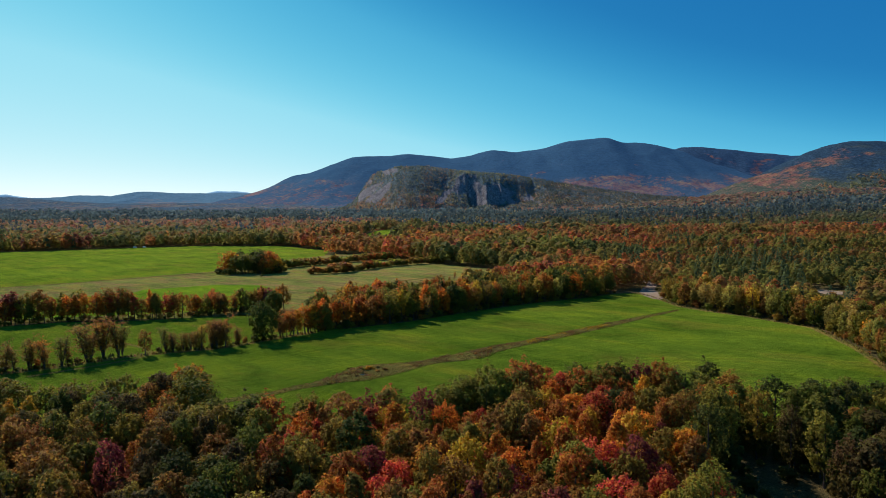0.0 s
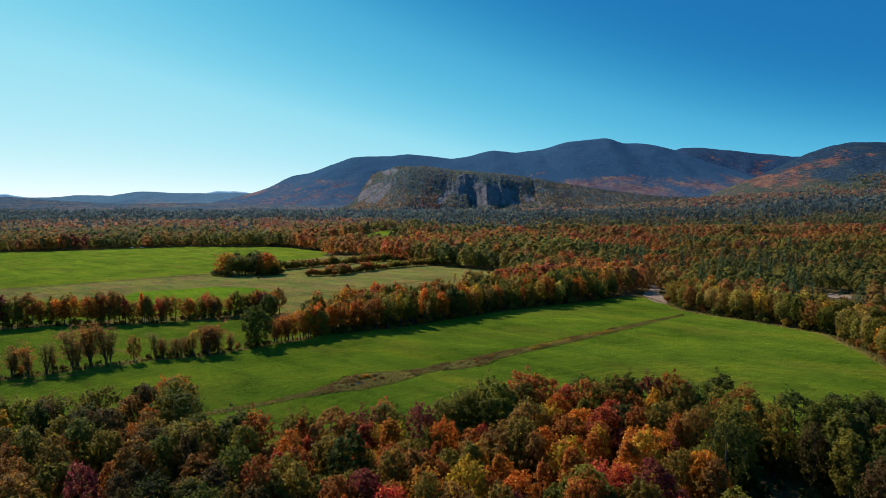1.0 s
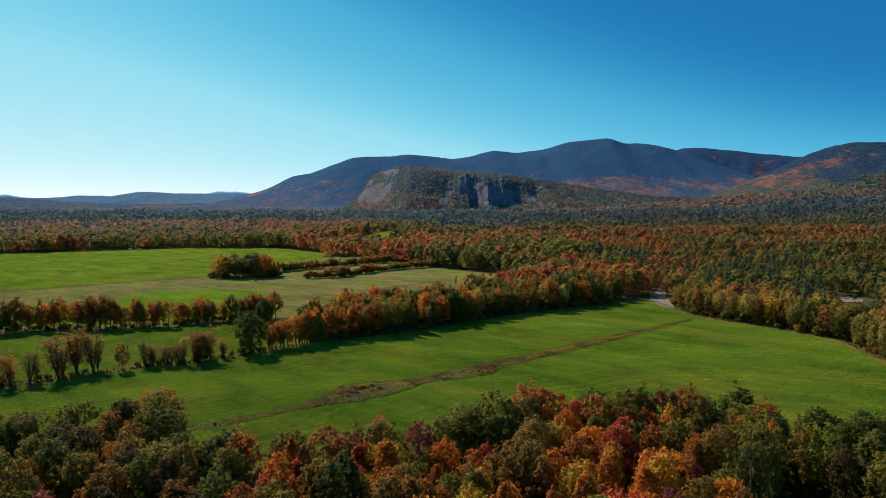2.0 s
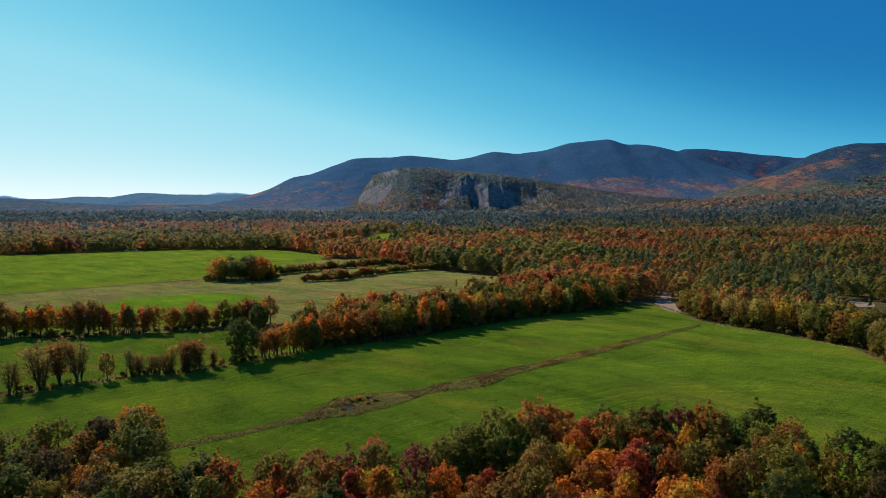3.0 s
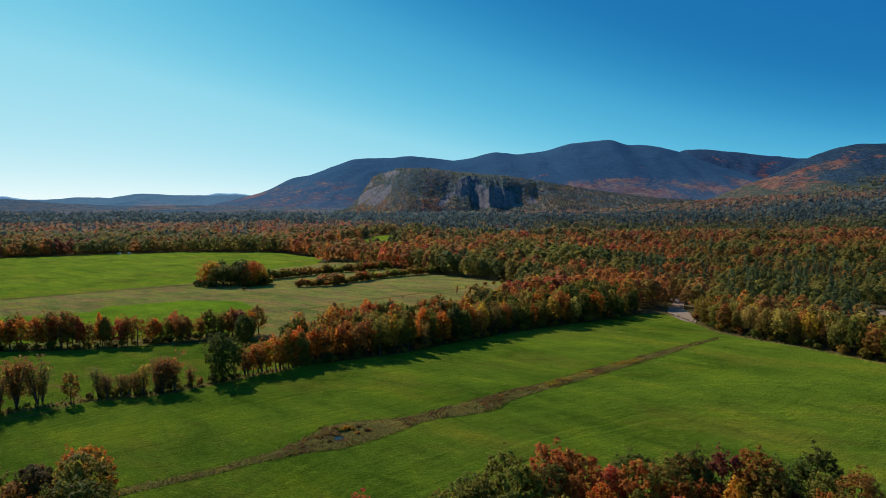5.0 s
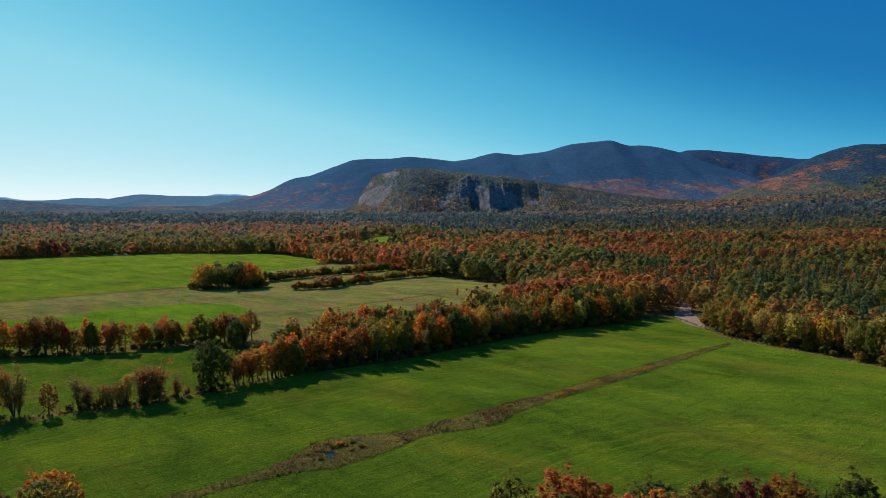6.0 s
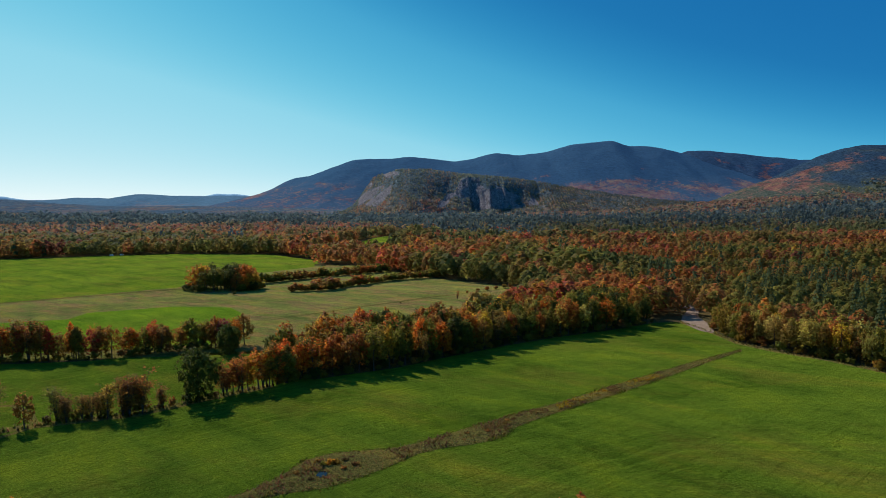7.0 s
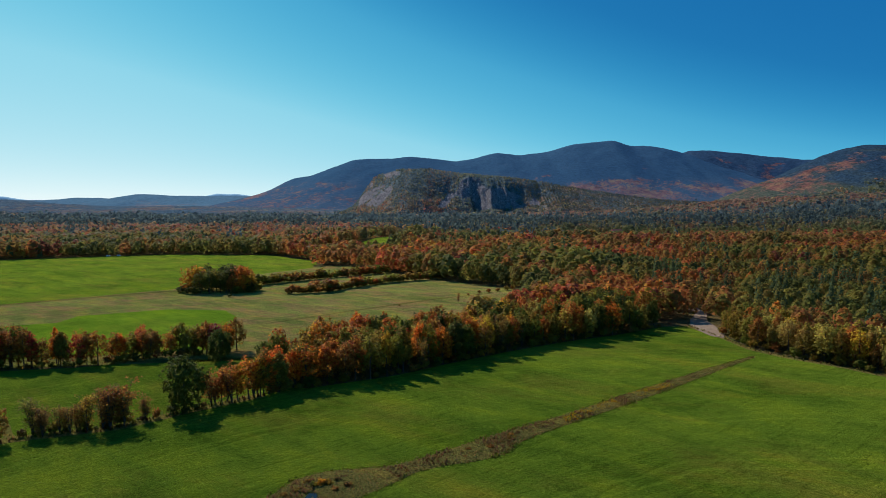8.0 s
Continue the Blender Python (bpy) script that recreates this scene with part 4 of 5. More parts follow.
def build_rows():
    random.seed(21)
    row = "in the hedgerow"
    g = "hedgerow trees"
    for x, y, h, tone in [(-162, 231, 12.2, "brown"), (-157, 236, 12.8, "bronze"), (-151, 236, 12.2, "orange"), (-147, 240, 12.2, "olive"), (-141, 246, 16.5, "brown"), (-138, 252, 16.5, "rust"),
                          (-134, 256, 15.9, "brown"), (-119, 264, 11, "olive"), (-115, 262, 9, "brown"), (-112, 265, 8.5, "bronze"), (-109, 265, 8.5, "brown"), (-105.5, 267, 11.5, "gold"), (-102, 269, 12, "brown"), (-99.5, 268, 13, "rust"), (-97, 271, 13.5, "rust"), (-93, 276, 8, "brown"),
                          (-170, 226, 12.2, "brown"), (-180, 220, 13.4, "olive"), (-190, 214, 12.2, "brown"), (-79, 290, 12, "rust"), (-74, 294, 13.5, "orange"), (-69, 300, 14, "gold")]:
        tree("thin_tree", tone, x, y, h, row, g, spread=1.7)
        tree("thin_tree", pick({tone: 2, "brown": 2, "olive": 1}), x + random.uniform(-2.5, 2.5), y + random.uniform(0.5, 3), h * random.uniform(0.6, 0.95), row, g, spread=1.45)
        if random.random() < 0.35:
            tree("shrub", pick({"olive": 2, "brown": 2, "deep": 1}), x + random.uniform(-3, 3), y + random.uniform(1, 3), random.uniform(2.5, 4), row, "hedgerow shrubs")
    for x, y in along([(-195, 212), (-162, 232), (-147, 241), (-134, 254)], 2.1) + along([(-121, 262), (-112, 265), (-100, 270), (-92, 277)], 1.8):
        tree("shrub", pick({"deep": 4, "umber": 3, "olive": 1}), x + random.uniform(-1, 1), y + random.uniform(-1, 1.5), random.uniform(1.0, 2.7), row, "hedgerow shrubs", spread=1.5)
    tree("cherry_tree", "brown", -124, 257, 11, row, g, spread=1.25)
    for kind, x, y, h, tone in (("birch_tree", -77, 293, 11, "rust"), ("birch_tree", -73, 296, 12.5, "gold"), ("beech_tree", -70, 298, 14, "orange"), ("birch_tree", -67, 301, 13.5, "gold"), ("beech_tree", -65, 304, 14.5, "orange"), ("birch_tree", -62, 306, 14, "bronze")):
        tree(kind, tone, x, y, h, row, g, spread=1.25, edge=True)
    for x, y in ((-89, 283), (-87, 281), (-84, 282), (-82, 285), (-81, 288)):
        tree("shrub", pick({"deep": 2, "umber": 1}), x, y, random.uniform(1.8, 3.2), row, "hedgerow shrubs", spread=1.2)
    plant("oak_tree", 7, 4400, 0.47, -85, 284, 17.5, (0.075, 0.088, 0.016), "large dark green oak standing in the hedgerow", g, 1.0)
    plant("oak_tree", 7, 4400, 0.47, -99, 351, 13.5, (0.07, 0.085, 0.016), "rounded dark green oak at the row's end", "far hedgerow trees", 1.0)
    # dense belt beside the hay field
    base = [(-66, 305), (-53, 313), (-25, 331), (-4, 351), (19, 371), (46, 391), (77, 410), (104, 430)]
    for deep in range(9):
        for x, y in along(base, 5.0):
            px, py = x - 2.0 * deep + random.uniform(-1.9, 1.9), y + 5.4 * deep + random.uniform(-1.9, 1.9)
            if inside([px], [py + 2], ROUGH)[0] or (px < -60 and deep > 4) or inside([px], [py], GRAVEL_BANK)[0]:
                continue
            clump = float(fractal(px / 16, py / 16, 260, 2))
            if clump > -0.05:
                tone = pick({"rust": 4, "orange": 3.2, "brown": 5, "red": 0.8, "bronze": 4, "gold": 1.2, "olive": 1.4, "straw": 1.5})
            else:
                tone = pick({"green": 4, "deep": 2.5, "olive": 5, "bronze": 3, "rust": 1.5, "gold": 0.6})
            if px > 60:
                tone = pick({"green": 4, "deep": 4, "olive": 4, "rust": 1.2, "bronze": 2, "orange": 0.8})
            kind = pick({"beech_tree": 3, "oak_tree": 1.8, "birch_tree": 2.5, "ash_tree": 2.5, "maple_tree": 2, "thin_tree": 2.2 if deep < 2 and px < 30 else 0.2})
            h = random.uniform(11.5, 17.5) if deep < 2 else random.uniform(12.5, 18)
            tree(kind, tone, px, py, h, "in the field belt", "trees of the field belt", spread=random.uniform(0.85, 1.4), edge=deep < 2, leaves=1150 if deep < 3 else 620)
    # row beyond the second strip
    for deep in range(2):
        for x, y in along([(-245, 318), (-228, 324), (-206, 336), (-177, 338), (-151, 344), (-121, 361), (-96, 366)], 3.6):
            if random.random() < (0.06 if x < -150 else 0.22):
                continue
            tone = pick({"brown": 5, "rust": 4, "olive": 3, "green": 1.0, "maroon": 0.8, "orange": 2, "bronze": 3.5, "red": 1.4, "straw": 2})
            tree(pick({"beech_tree": 3, "birch_tree": 2, "ash_tree": 3, "oak_tree": 1.5, "thin_tree": 1.5}), tone, x + random.uniform(-2, 2), y + 5 * deep + random.uniform(-1.5, 1.5), random.uniform(9, 14.5) + (2.5 if x < -165 else 0), "in the far row", "far hedgerow trees", spread=random.uniform(1.0, 1.5), edge=True)
    # clump standing alone in the meadow
    for _ in range(46):
        a, r = random.uniform(0, 6.283), math.sqrt(random.random())
        tone = pick({"orange": 4, "gold": 2, "rust": 2, "bronze": 1} if abs(r * math.cos(a)) > 0.4 else {"green": 3, "deep": 2, "olive": 2, "rust": 1.2})
        tree(pick({"maple_tree": 3, "oak_tree": 2}), tone, -184 + 29 * r * math.cos(a), 577 + 16 * r * math.sin(a), random.uniform(12, 18) + 4 * (1 - r * r), "in a clump in the meadow", "clump of trees in the meadow", spread=random.uniform(1.1, 1.5), edge=True)
    for _ in range(26):
        a = random.uniform(0, 6.283)
        tree("shrub", pick({"olive": 2, "deep": 2, "bronze": 2, "rust": 1}), -184 + 29 * math.cos(a), 576 + 16 * math.sin(a), random.uniform(3.5, 7), "at the clump's foot", "shrubs round the clump", spread=1.7)
    # hedges
    for line in ([(-169, 612), (-149, 637), (-127, 662), (-98, 691), (-70, 717)], [(-127, 560), (-103, 569), (-83, 603), (-58, 636), (-26, 656), (-14, 664)]):
        for x, y in along(line, 2.0):
            if random.random() < 0.1:
                continue
            tree("shrub", pick({"olive": 3, "brown": 3.5, "bronze": 4, "green": 1.0, "rust": 1.6}), x + random.uniform(-1.5, 1.5), y + random.uniform(-1.5, 1.5), random.choice((3, 4.5, 5.5, 6, 7, 8.5)) * random.uniform(0.85, 1.15), "in a hedge across the meadow", "hedge shrubs", spread=random.uniform(1.4, 2.1))
    # right edge of the hay field
    for deep in range(4):
        for x, y in along([(128, 412), (129, 376), (138, 359), (151, 342), (160, 325), (169, 306), (164, 266), (153, 226), (149, 190)], 5.2):
            px, py = x + 5.0 * deep + random.uniform(-1.6, 1.6), y + 1.5 * deep + random.uniform(-1.6, 1.6)
            tone = pick({"olive": 4, "gold": 1.3, "straw": 7, "bronze": 4, "brown": 2.5, "green": 0.8, "rust": 1.0})
            tree(pick({"ash_tree": 3, "maple_tree": 3, "oak_tree": 2}), tone, px, py, random.uniform(10, 15) + deep * 0.5, "by the field's edge", "trees along the field's edge", spread=random.uniform(0.95, 1.35), edge=deep < 2, leaves=1150 if deep < 2 else 700)


build_rows()


# ---- the forest of the valley ----
def far_proto(kind, cards, seed):
    """One tree of the forest, of few sprays."""
    rng = np.random.RandomState(seed + cards)
    if kind == "pine":
        z = 18 * (1 - np.sqrt(rng.uniform(0, 1, cards)) * 0.85)
        a = rng.uniform(0, 6.283, cards)
        r = (18 - z) * 0.22 * rng.uniform(0.6, 1.1, cards) + 0.3
        c = np.stack([np.cos(a) * r, np.sin(a) * r, z], 1)
        d = np.stack([np.cos(a), np.sin(a), np.full(cards, 0.5)], 1)
        area = 120
    else:
        c, d = dome_points(rng, cards, 3.7, 0.8, 14.5, 9, 0.5, 0.24, low=-0.7, shell=0.85)
        area = 170
    v, f, soft = sprays(rng, c, d, math.sqrt(area / cards) * 1.15, 1.25, 0.4, 1.1)
    return np.concatenate([v.reshape(len(c), 3, 3), soft.reshape(len(c), 3, 3)], 2)


def scatter(name, kind, cards, X, Y, Z, S, tint, label, category="forest", broad=1.0):
    """Many trees joined into one object; tint: one colour per tree."""
    n = len(X)
    if n == 0:
        return
    rng = np.random.RandomState(n)
    protos = [far_proto(kind, cards, s) for s in range(8)]
    cards = min(len(p) for p in protos)
    protos = np.stack([p[:cards] for p in protos])
    which = rng.randint(0, 8, n)
    a = rng.uniform(0, 6.283, n)
    ca, sa = np.cos(a), np.sin(a)
    P = protos[which].reshape(n, cards * 3, 6)
    w = (S * broad * rng.uniform(0.85, 1.2, n))[:, None]
    out, nor = np.empty((n, cards * 3, 3)), np.empty((n, cards * 3, 3), np.float32)
    out[..., 0] = (P[..., 0] * ca[:, None] - P[..., 1] * sa[:, None]) * w + X[:, None]
    out[..., 1] = (P[..., 0] * sa[:, None] + P[..., 1] * ca[:, None]) * w + Y[:, None]
    out[..., 2] = P[..., 2] * S[:, None] + Z[:, None]
    nor[..., 0] = P[..., 3] * ca[:, None] - P[..., 4] * sa[:, None]
    nor[..., 1] = P[..., 3] * sa[:, None] + P[..., 4] * ca[:, None]
    nor[..., 2] = P[..., 5]
    me = mesh_of(name, out.reshape(-1, 3), np.arange(n * cards * 3).reshape(-1, 3), FAR_LEAF, True, nor.reshape(-1, 3))
    col = np.ones((n, cards, 4), np.float32)
    col[..., :3] = tint[:, None, :]
    me.attributes.new("tint", "FLOAT_COLOR", "FACE").data.foreach_set("color", col.ravel())
    tagged(new(name, me), label, category, kind="stuff")


def thicket(name, items, label, category):
    """Many shrubs that nobody could count, joined into one object; items: x, y, height, spread, colour."""
    rng = np.random.RandomState(len(items))
    verts, normals, tints = [], [], []
    for x, y, h, spread, colour in items:
        c, d = shoots(rng, 150, 4.6, 0.0, 15.0, 30, 4.2, 0.85, 7, 0.40, -0.9, 0.5)
        v, f, soft = sprays(rng, c, d, 2.2, 1.5, 0.5)
        k = h / 15.0
        verts.append(v * np.array([k * spread, k * spread, k]) + np.array([x, y, float(land(x, y)) - 0.05]))
        normals.append(soft)
        tints.append(np.tile((*vary(colour), 1.0), (len(f), 1)))
    v = np.concatenate(verts)
    me = mesh_of(name, v, np.arange(len(v)).reshape(-1, 3), FAR_LEAF, True, np.concatenate(normals))
    me.attributes.new("tint", "FLOAT_COLOR", "FACE").data.foreach_set("color", np.concatenate(tints).astype(np.float32).ravel())
    tagged(new(name, me), label, category, kind="stuff")


def build_undergrowth():
    random.seed(33)
    items = []
    for line in ([(-64, 303), (-53, 310), (-25, 328), (-4, 348), (19, 368), (46, 388), (77, 407), (104, 427)], [(-245, 315), (-228, 321), (-206, 333), (-177, 335), (-151, 341), (-121, 358), (-96, 362)],
                 [(127, 408), (127, 374), (136, 357), (149, 340), (158, 323), (167, 304), (162, 264), (151, 224)]):
        for x, y in along(line, 3.6):
            items.append((x + random.uniform(-2, 2), y + random.uniform(0, 2), random.uniform(1.5, 4.5), 1.5, PALETTE[pick({"olive": 3, "brown": 2, "deep": 3, "bronze": 1.5, "green": 2})]))
    thicket("undergrowth", items, "low tangled undergrowth at the feet of the field trees", "undergrowth")
    # brush coloured dark in place of the clearing's shade
    thicket("clearing_brush", FLOOR_SHRUBS, "low brush on the clearing's floor, coloured dark for its shade", "brush")


build_undergrowth()


TONES = np.array([PALETTE[k] for k in ("deep", "green", "olive", "bronze", "brown", "rust", "orange", "red", "gold", "maroon")])


def forest_tint(X, Y, rng, extra=0.0):
    """Colour of each tree: drifts of autumn colour among greens, and how likely a pine is."""
    n = len(X)
    drift = 1.0 * fractal(X / 110, Y / 170, 300, 4, 0.6) + 0.3 * fractal(X / 26, Y / 34, 310, 2)
    east = smooth((X - 110) / 140)
    west = smooth((-100 - X) / 120)
    warm = 0.06 + 1.0 * drift + extra
    warm += east * (0.75 * np.exp(-((Y - 1040) / 110) ** 4) - 0.22 * np.exp(-((Y - 740) / 120) ** 2) - 0.25 * np.exp(-((Y - 1400) / 160) ** 4) + 0.45 * smooth((Y - 2050) / 300))
    warm += 0.28 * np.exp(-((Y - 860 - 0.05 * X) / 130) ** 2) * (1 - 0.6 * east) + 0.60 * np.exp(-((Y - 1540) / 200) ** 4) * west
    warm -= 0.55 * smooth((Y - 1350) / 300) * (1 - west) * (1 - east * smooth((Y - 1950) / 200)) + 0.55 * smooth((Y - 1800) / 150) * west
    warm += 0.38 * np.exp(-((Y - 470) / 110) ** 2) * smooth((90 - X) / 60)
    pine = -0.05 + 1.0 * fractal(X / 70, Y / 90, 320, 3) + west * 0.8 * smooth((Y - 1720) / 150)
    pine += east * (0.7 * np.exp(-((Y - 1900) / 280) ** 4) - 0.35 * np.exp(-((Y - 1400) / 160) ** 4) - 0.25 * np.exp(-((Y - 1040) / 110) ** 4))
    pine += (1 - east) * (1 - west) * 0.6 * smooth((Y - 1200) / 200) - 0.3 * np.exp(-((Y - 2700) / 250) ** 2)
    r = rng.uniform(-0.16, 0.16, n) + warm
    hot = np.array([0.0, 0.05, 0.12, 0.18, 0.24, 0.22, 0.09, 0.06, 0.03, 0.05]).cumsum()
    cool = np.array([0.11, 0.16, 0.34, 0.19, 0.17, 0.05, 0.0, 0.0, 0.01, 0.02]).cumsum()
    k = np.argsort(np.argsort(1.1 * fractal(X / 34, Y / 46, 330, 3) + rng.uniform(-0.26, 0.26, n))) / max(n, 1)
    ih, ic = np.searchsorted(hot / hot[-1], k), np.searchsorted(cool / cool[-1], k)
    idx = np.where(r > 0.22, ih, ic)
    zone = smooth((warm - 0.0) / 0.5)[:, None]
    mean = np.array([0.120, 0.120, 0.026]) * (1 - zone) + np.array([0.30, 0.125, 0.032]) * zone
    t = TONES[np.clip(idx, 0, 9)] * 0.72 + mean * 0.28
    t = t * rng.uniform(0.80, 1.12, n)[:, None]
    faded = 0.62 * smooth((Y - 750) / 1350)[:, None]         # distance haze mixed into the crown colours towards the hills
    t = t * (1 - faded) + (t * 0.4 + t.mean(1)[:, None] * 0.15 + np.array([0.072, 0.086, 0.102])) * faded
    # small bluish lift for haze everywhere; the east toned down
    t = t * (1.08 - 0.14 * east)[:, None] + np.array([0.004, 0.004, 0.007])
    pine = np.where(Y < 1150, pine * 0.40, pine)
    return t, rng.rand(n) < np.clip(pine, 0, 0.95)


def build_forest():
    rng = np.random.RandomState(5)
    belts = [(330, 640, 7.8, 150, 1.12, 1.16), (640, 1120, 8.8, 54, 1.32, 1.12), (1120, 1900, 10.5, 20, 1.35, 1.05), (1900, 2720, 15, 9, 1.3, 1.55)]
    for y0, y1, step, cards, size, broad in belts:
        ys = np.arange(y0, y1, step)
        half = y1 * 0.73 + 40
        X, Y = np.meshgrid(np.arange(-half, half, step), ys)
        X = (X + rng.uniform(-0.42, 0.42, X.shape) * step).ravel()
        Y = (Y + rng.uniform(-0.42, 0.42, Y.shape) * step).ravel()
        keep = np.abs(X) < Y * 0.73 + 40
        for poly in OPEN:
            keep &= ~inside(X, Y, poly)
        # the belts and rows planted tree by tree
        keep &= ~((Y < 380) & (X < 60))
        keep &= ~((X < -66) & (Y < 330))
        line = np.interp(X, [-66, -25, 19, 77, 104, 122], [305, 331, 371, 410, 430, 436])
        keep &= ~((X > -90) & (X < 98) & (Y < line + 47))
        right = np.interp(Y, [190, 226, 266, 306, 342, 376, 412, 440], [149, 153, 164, 169, 151, 129, 128, 130])
        keep &= ~((X >= 98) & (X < 122) & (Y < line + 14))
        keep &= ~((X > 100) & (Y < 440) & (X < right + 19))
        X, Y = X[keep], Y[keep]
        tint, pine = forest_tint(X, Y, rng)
        S = size * rng.uniform(0.68, 1.22, len(X))
        # low scrub on the wet ground to the east
        wet = smooth((X - 130) / 120) * np.maximum(np.exp(-((Y - 1390) / 150) ** 4), smooth((fractal(X / 90, Y / 70, 340, 2) - 0.10) / 0.15) * (Y > 480) * (Y < 960))
        S = S * (1 - 0.5 * wet)
        S = S * (1 - 0.24 * smooth((X - 90) / 90) * (Y < 1000)) * (1 + 0.22 * fractal(X / 55, Y / 45, 345, 2))
        S = S * np.where((np.abs(X + 135) < 60) & (Y > 840) & (Y < 1000), 0.8, 1.0)
        pine &= wet < 0.5
        tint = tint * (1 - 0.6 * wet)[:, None] + np.array([0.105, 0.112, 0.030]) * (0.6 * wet * rng.uniform(0.8, 1.2, len(X)))[:, None]
        Z = land(X, Y) - 0.3
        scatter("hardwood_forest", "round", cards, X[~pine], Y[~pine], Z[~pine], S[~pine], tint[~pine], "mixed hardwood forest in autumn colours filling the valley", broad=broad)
        # beyond 1100 m the needle colour is blued and lightened as haze
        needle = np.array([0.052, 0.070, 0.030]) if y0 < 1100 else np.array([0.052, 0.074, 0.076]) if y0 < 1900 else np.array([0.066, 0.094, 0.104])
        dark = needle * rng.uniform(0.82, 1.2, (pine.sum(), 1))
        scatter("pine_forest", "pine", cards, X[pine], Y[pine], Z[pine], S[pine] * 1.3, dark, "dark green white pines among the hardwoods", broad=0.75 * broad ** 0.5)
    # the near wood goes on under the flight
    X, Y = np.meshgrid(np.arange(-120, 121, 5.4), np.arange(-60, 91, 5.4))
    X, Y = (X + rng.uniform(-2, 2, X.shape)).ravel(), (Y + rng.uniform(-2, 2, Y.shape)).ravel()
    tint, _ = forest_tint(X, Y, rng, 0.15)
    scatter("hardwood_forest", "round", 130, X, Y, land(X, Y) - 0.3, rng.uniform(0.8, 1.1, len(X)), tint, "mixed hardwood forest in autumn colours below the hills")
    # woods on the lower slopes of the near ridge
    EX, EY, EZ = EAST_GRID
    n = 9000
    i, j = rng.randint(0, int(EX.shape[0] * 0.45), n), rng.randint(0, EX.shape[1], n)
    X, Y = EX[i, j] + rng.uniform(-8, 8, n), EY[i, j] + rng.uniform(-8, 8, n)
    Z = EZ[i, j] - 3
    keep = (np.abs(X) < Y * 0.74) & (rng.rand(n) < 1.1 - smooth((i / EX.shape[0] - 0.12) / 0.33))
    X, Y, Z = X[keep], Y[keep], Z[keep]
    # tints taken as at 1500 m, so painted haze is in them, then lifted
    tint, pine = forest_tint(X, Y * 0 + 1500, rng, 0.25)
    S = rng.uniform(0.6, 0.95, len(X))
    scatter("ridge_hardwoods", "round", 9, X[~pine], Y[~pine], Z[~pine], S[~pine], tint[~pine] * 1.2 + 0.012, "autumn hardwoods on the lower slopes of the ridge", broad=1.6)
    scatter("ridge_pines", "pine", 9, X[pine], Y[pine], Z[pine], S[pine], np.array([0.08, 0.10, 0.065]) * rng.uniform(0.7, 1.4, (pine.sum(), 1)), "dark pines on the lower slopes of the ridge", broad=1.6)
    # woods on the dome
    GX, GY, GZ, rock = DOME_GRID
    n = 17000
    x = np.where(rng.rand(n) < 0.62, rng.uniform(-560, 420, n), rng.uniform(420, 1400, n))
    i, j = rng.randint(0, int(GX.shape[0] * 0.92), n), np.clip(np.searchsorted(GX[0], x), 0, GX.shape[1] - 1)
    keep = ((rock[i, j] < 0.22) | (rng.rand(n) < 0.035)) & (GZ[i, j] > 25)
    i, j = i[keep], j[keep]
    X, Y, Z = GX[i, j] + rng.uniform(-3, 3, len(i)), GY[i, j], GZ[i, j] - 4
    lower = smooth((112 - Z) / 40) * np.exp(-((X + 190) / 150) ** 4)
    tint, pine = forest_tint(X * 1.0, Y * 0 + 1250, rng, -0.22 + 0.75 * lower + 0.3 * smooth((70 - Z) / 30) - 0.05 * smooth((X - 330) / 200))
    pine = rng.rand(len(X)) < 0.5 - 0.42 * lower + 0.22 * smooth((X - 300) / 150) * smooth((Z - 60) / 30)
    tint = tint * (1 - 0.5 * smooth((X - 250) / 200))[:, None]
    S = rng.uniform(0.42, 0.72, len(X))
    # the even grey-blue added to these tree tints is painted haze
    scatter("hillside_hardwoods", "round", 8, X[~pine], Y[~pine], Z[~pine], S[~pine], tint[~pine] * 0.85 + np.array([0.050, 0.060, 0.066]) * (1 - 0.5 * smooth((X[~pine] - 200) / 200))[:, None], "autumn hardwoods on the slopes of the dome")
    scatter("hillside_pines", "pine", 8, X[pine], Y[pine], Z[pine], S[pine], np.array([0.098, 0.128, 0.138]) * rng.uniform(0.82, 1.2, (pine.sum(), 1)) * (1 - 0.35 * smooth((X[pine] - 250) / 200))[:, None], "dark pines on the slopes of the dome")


build_forest()


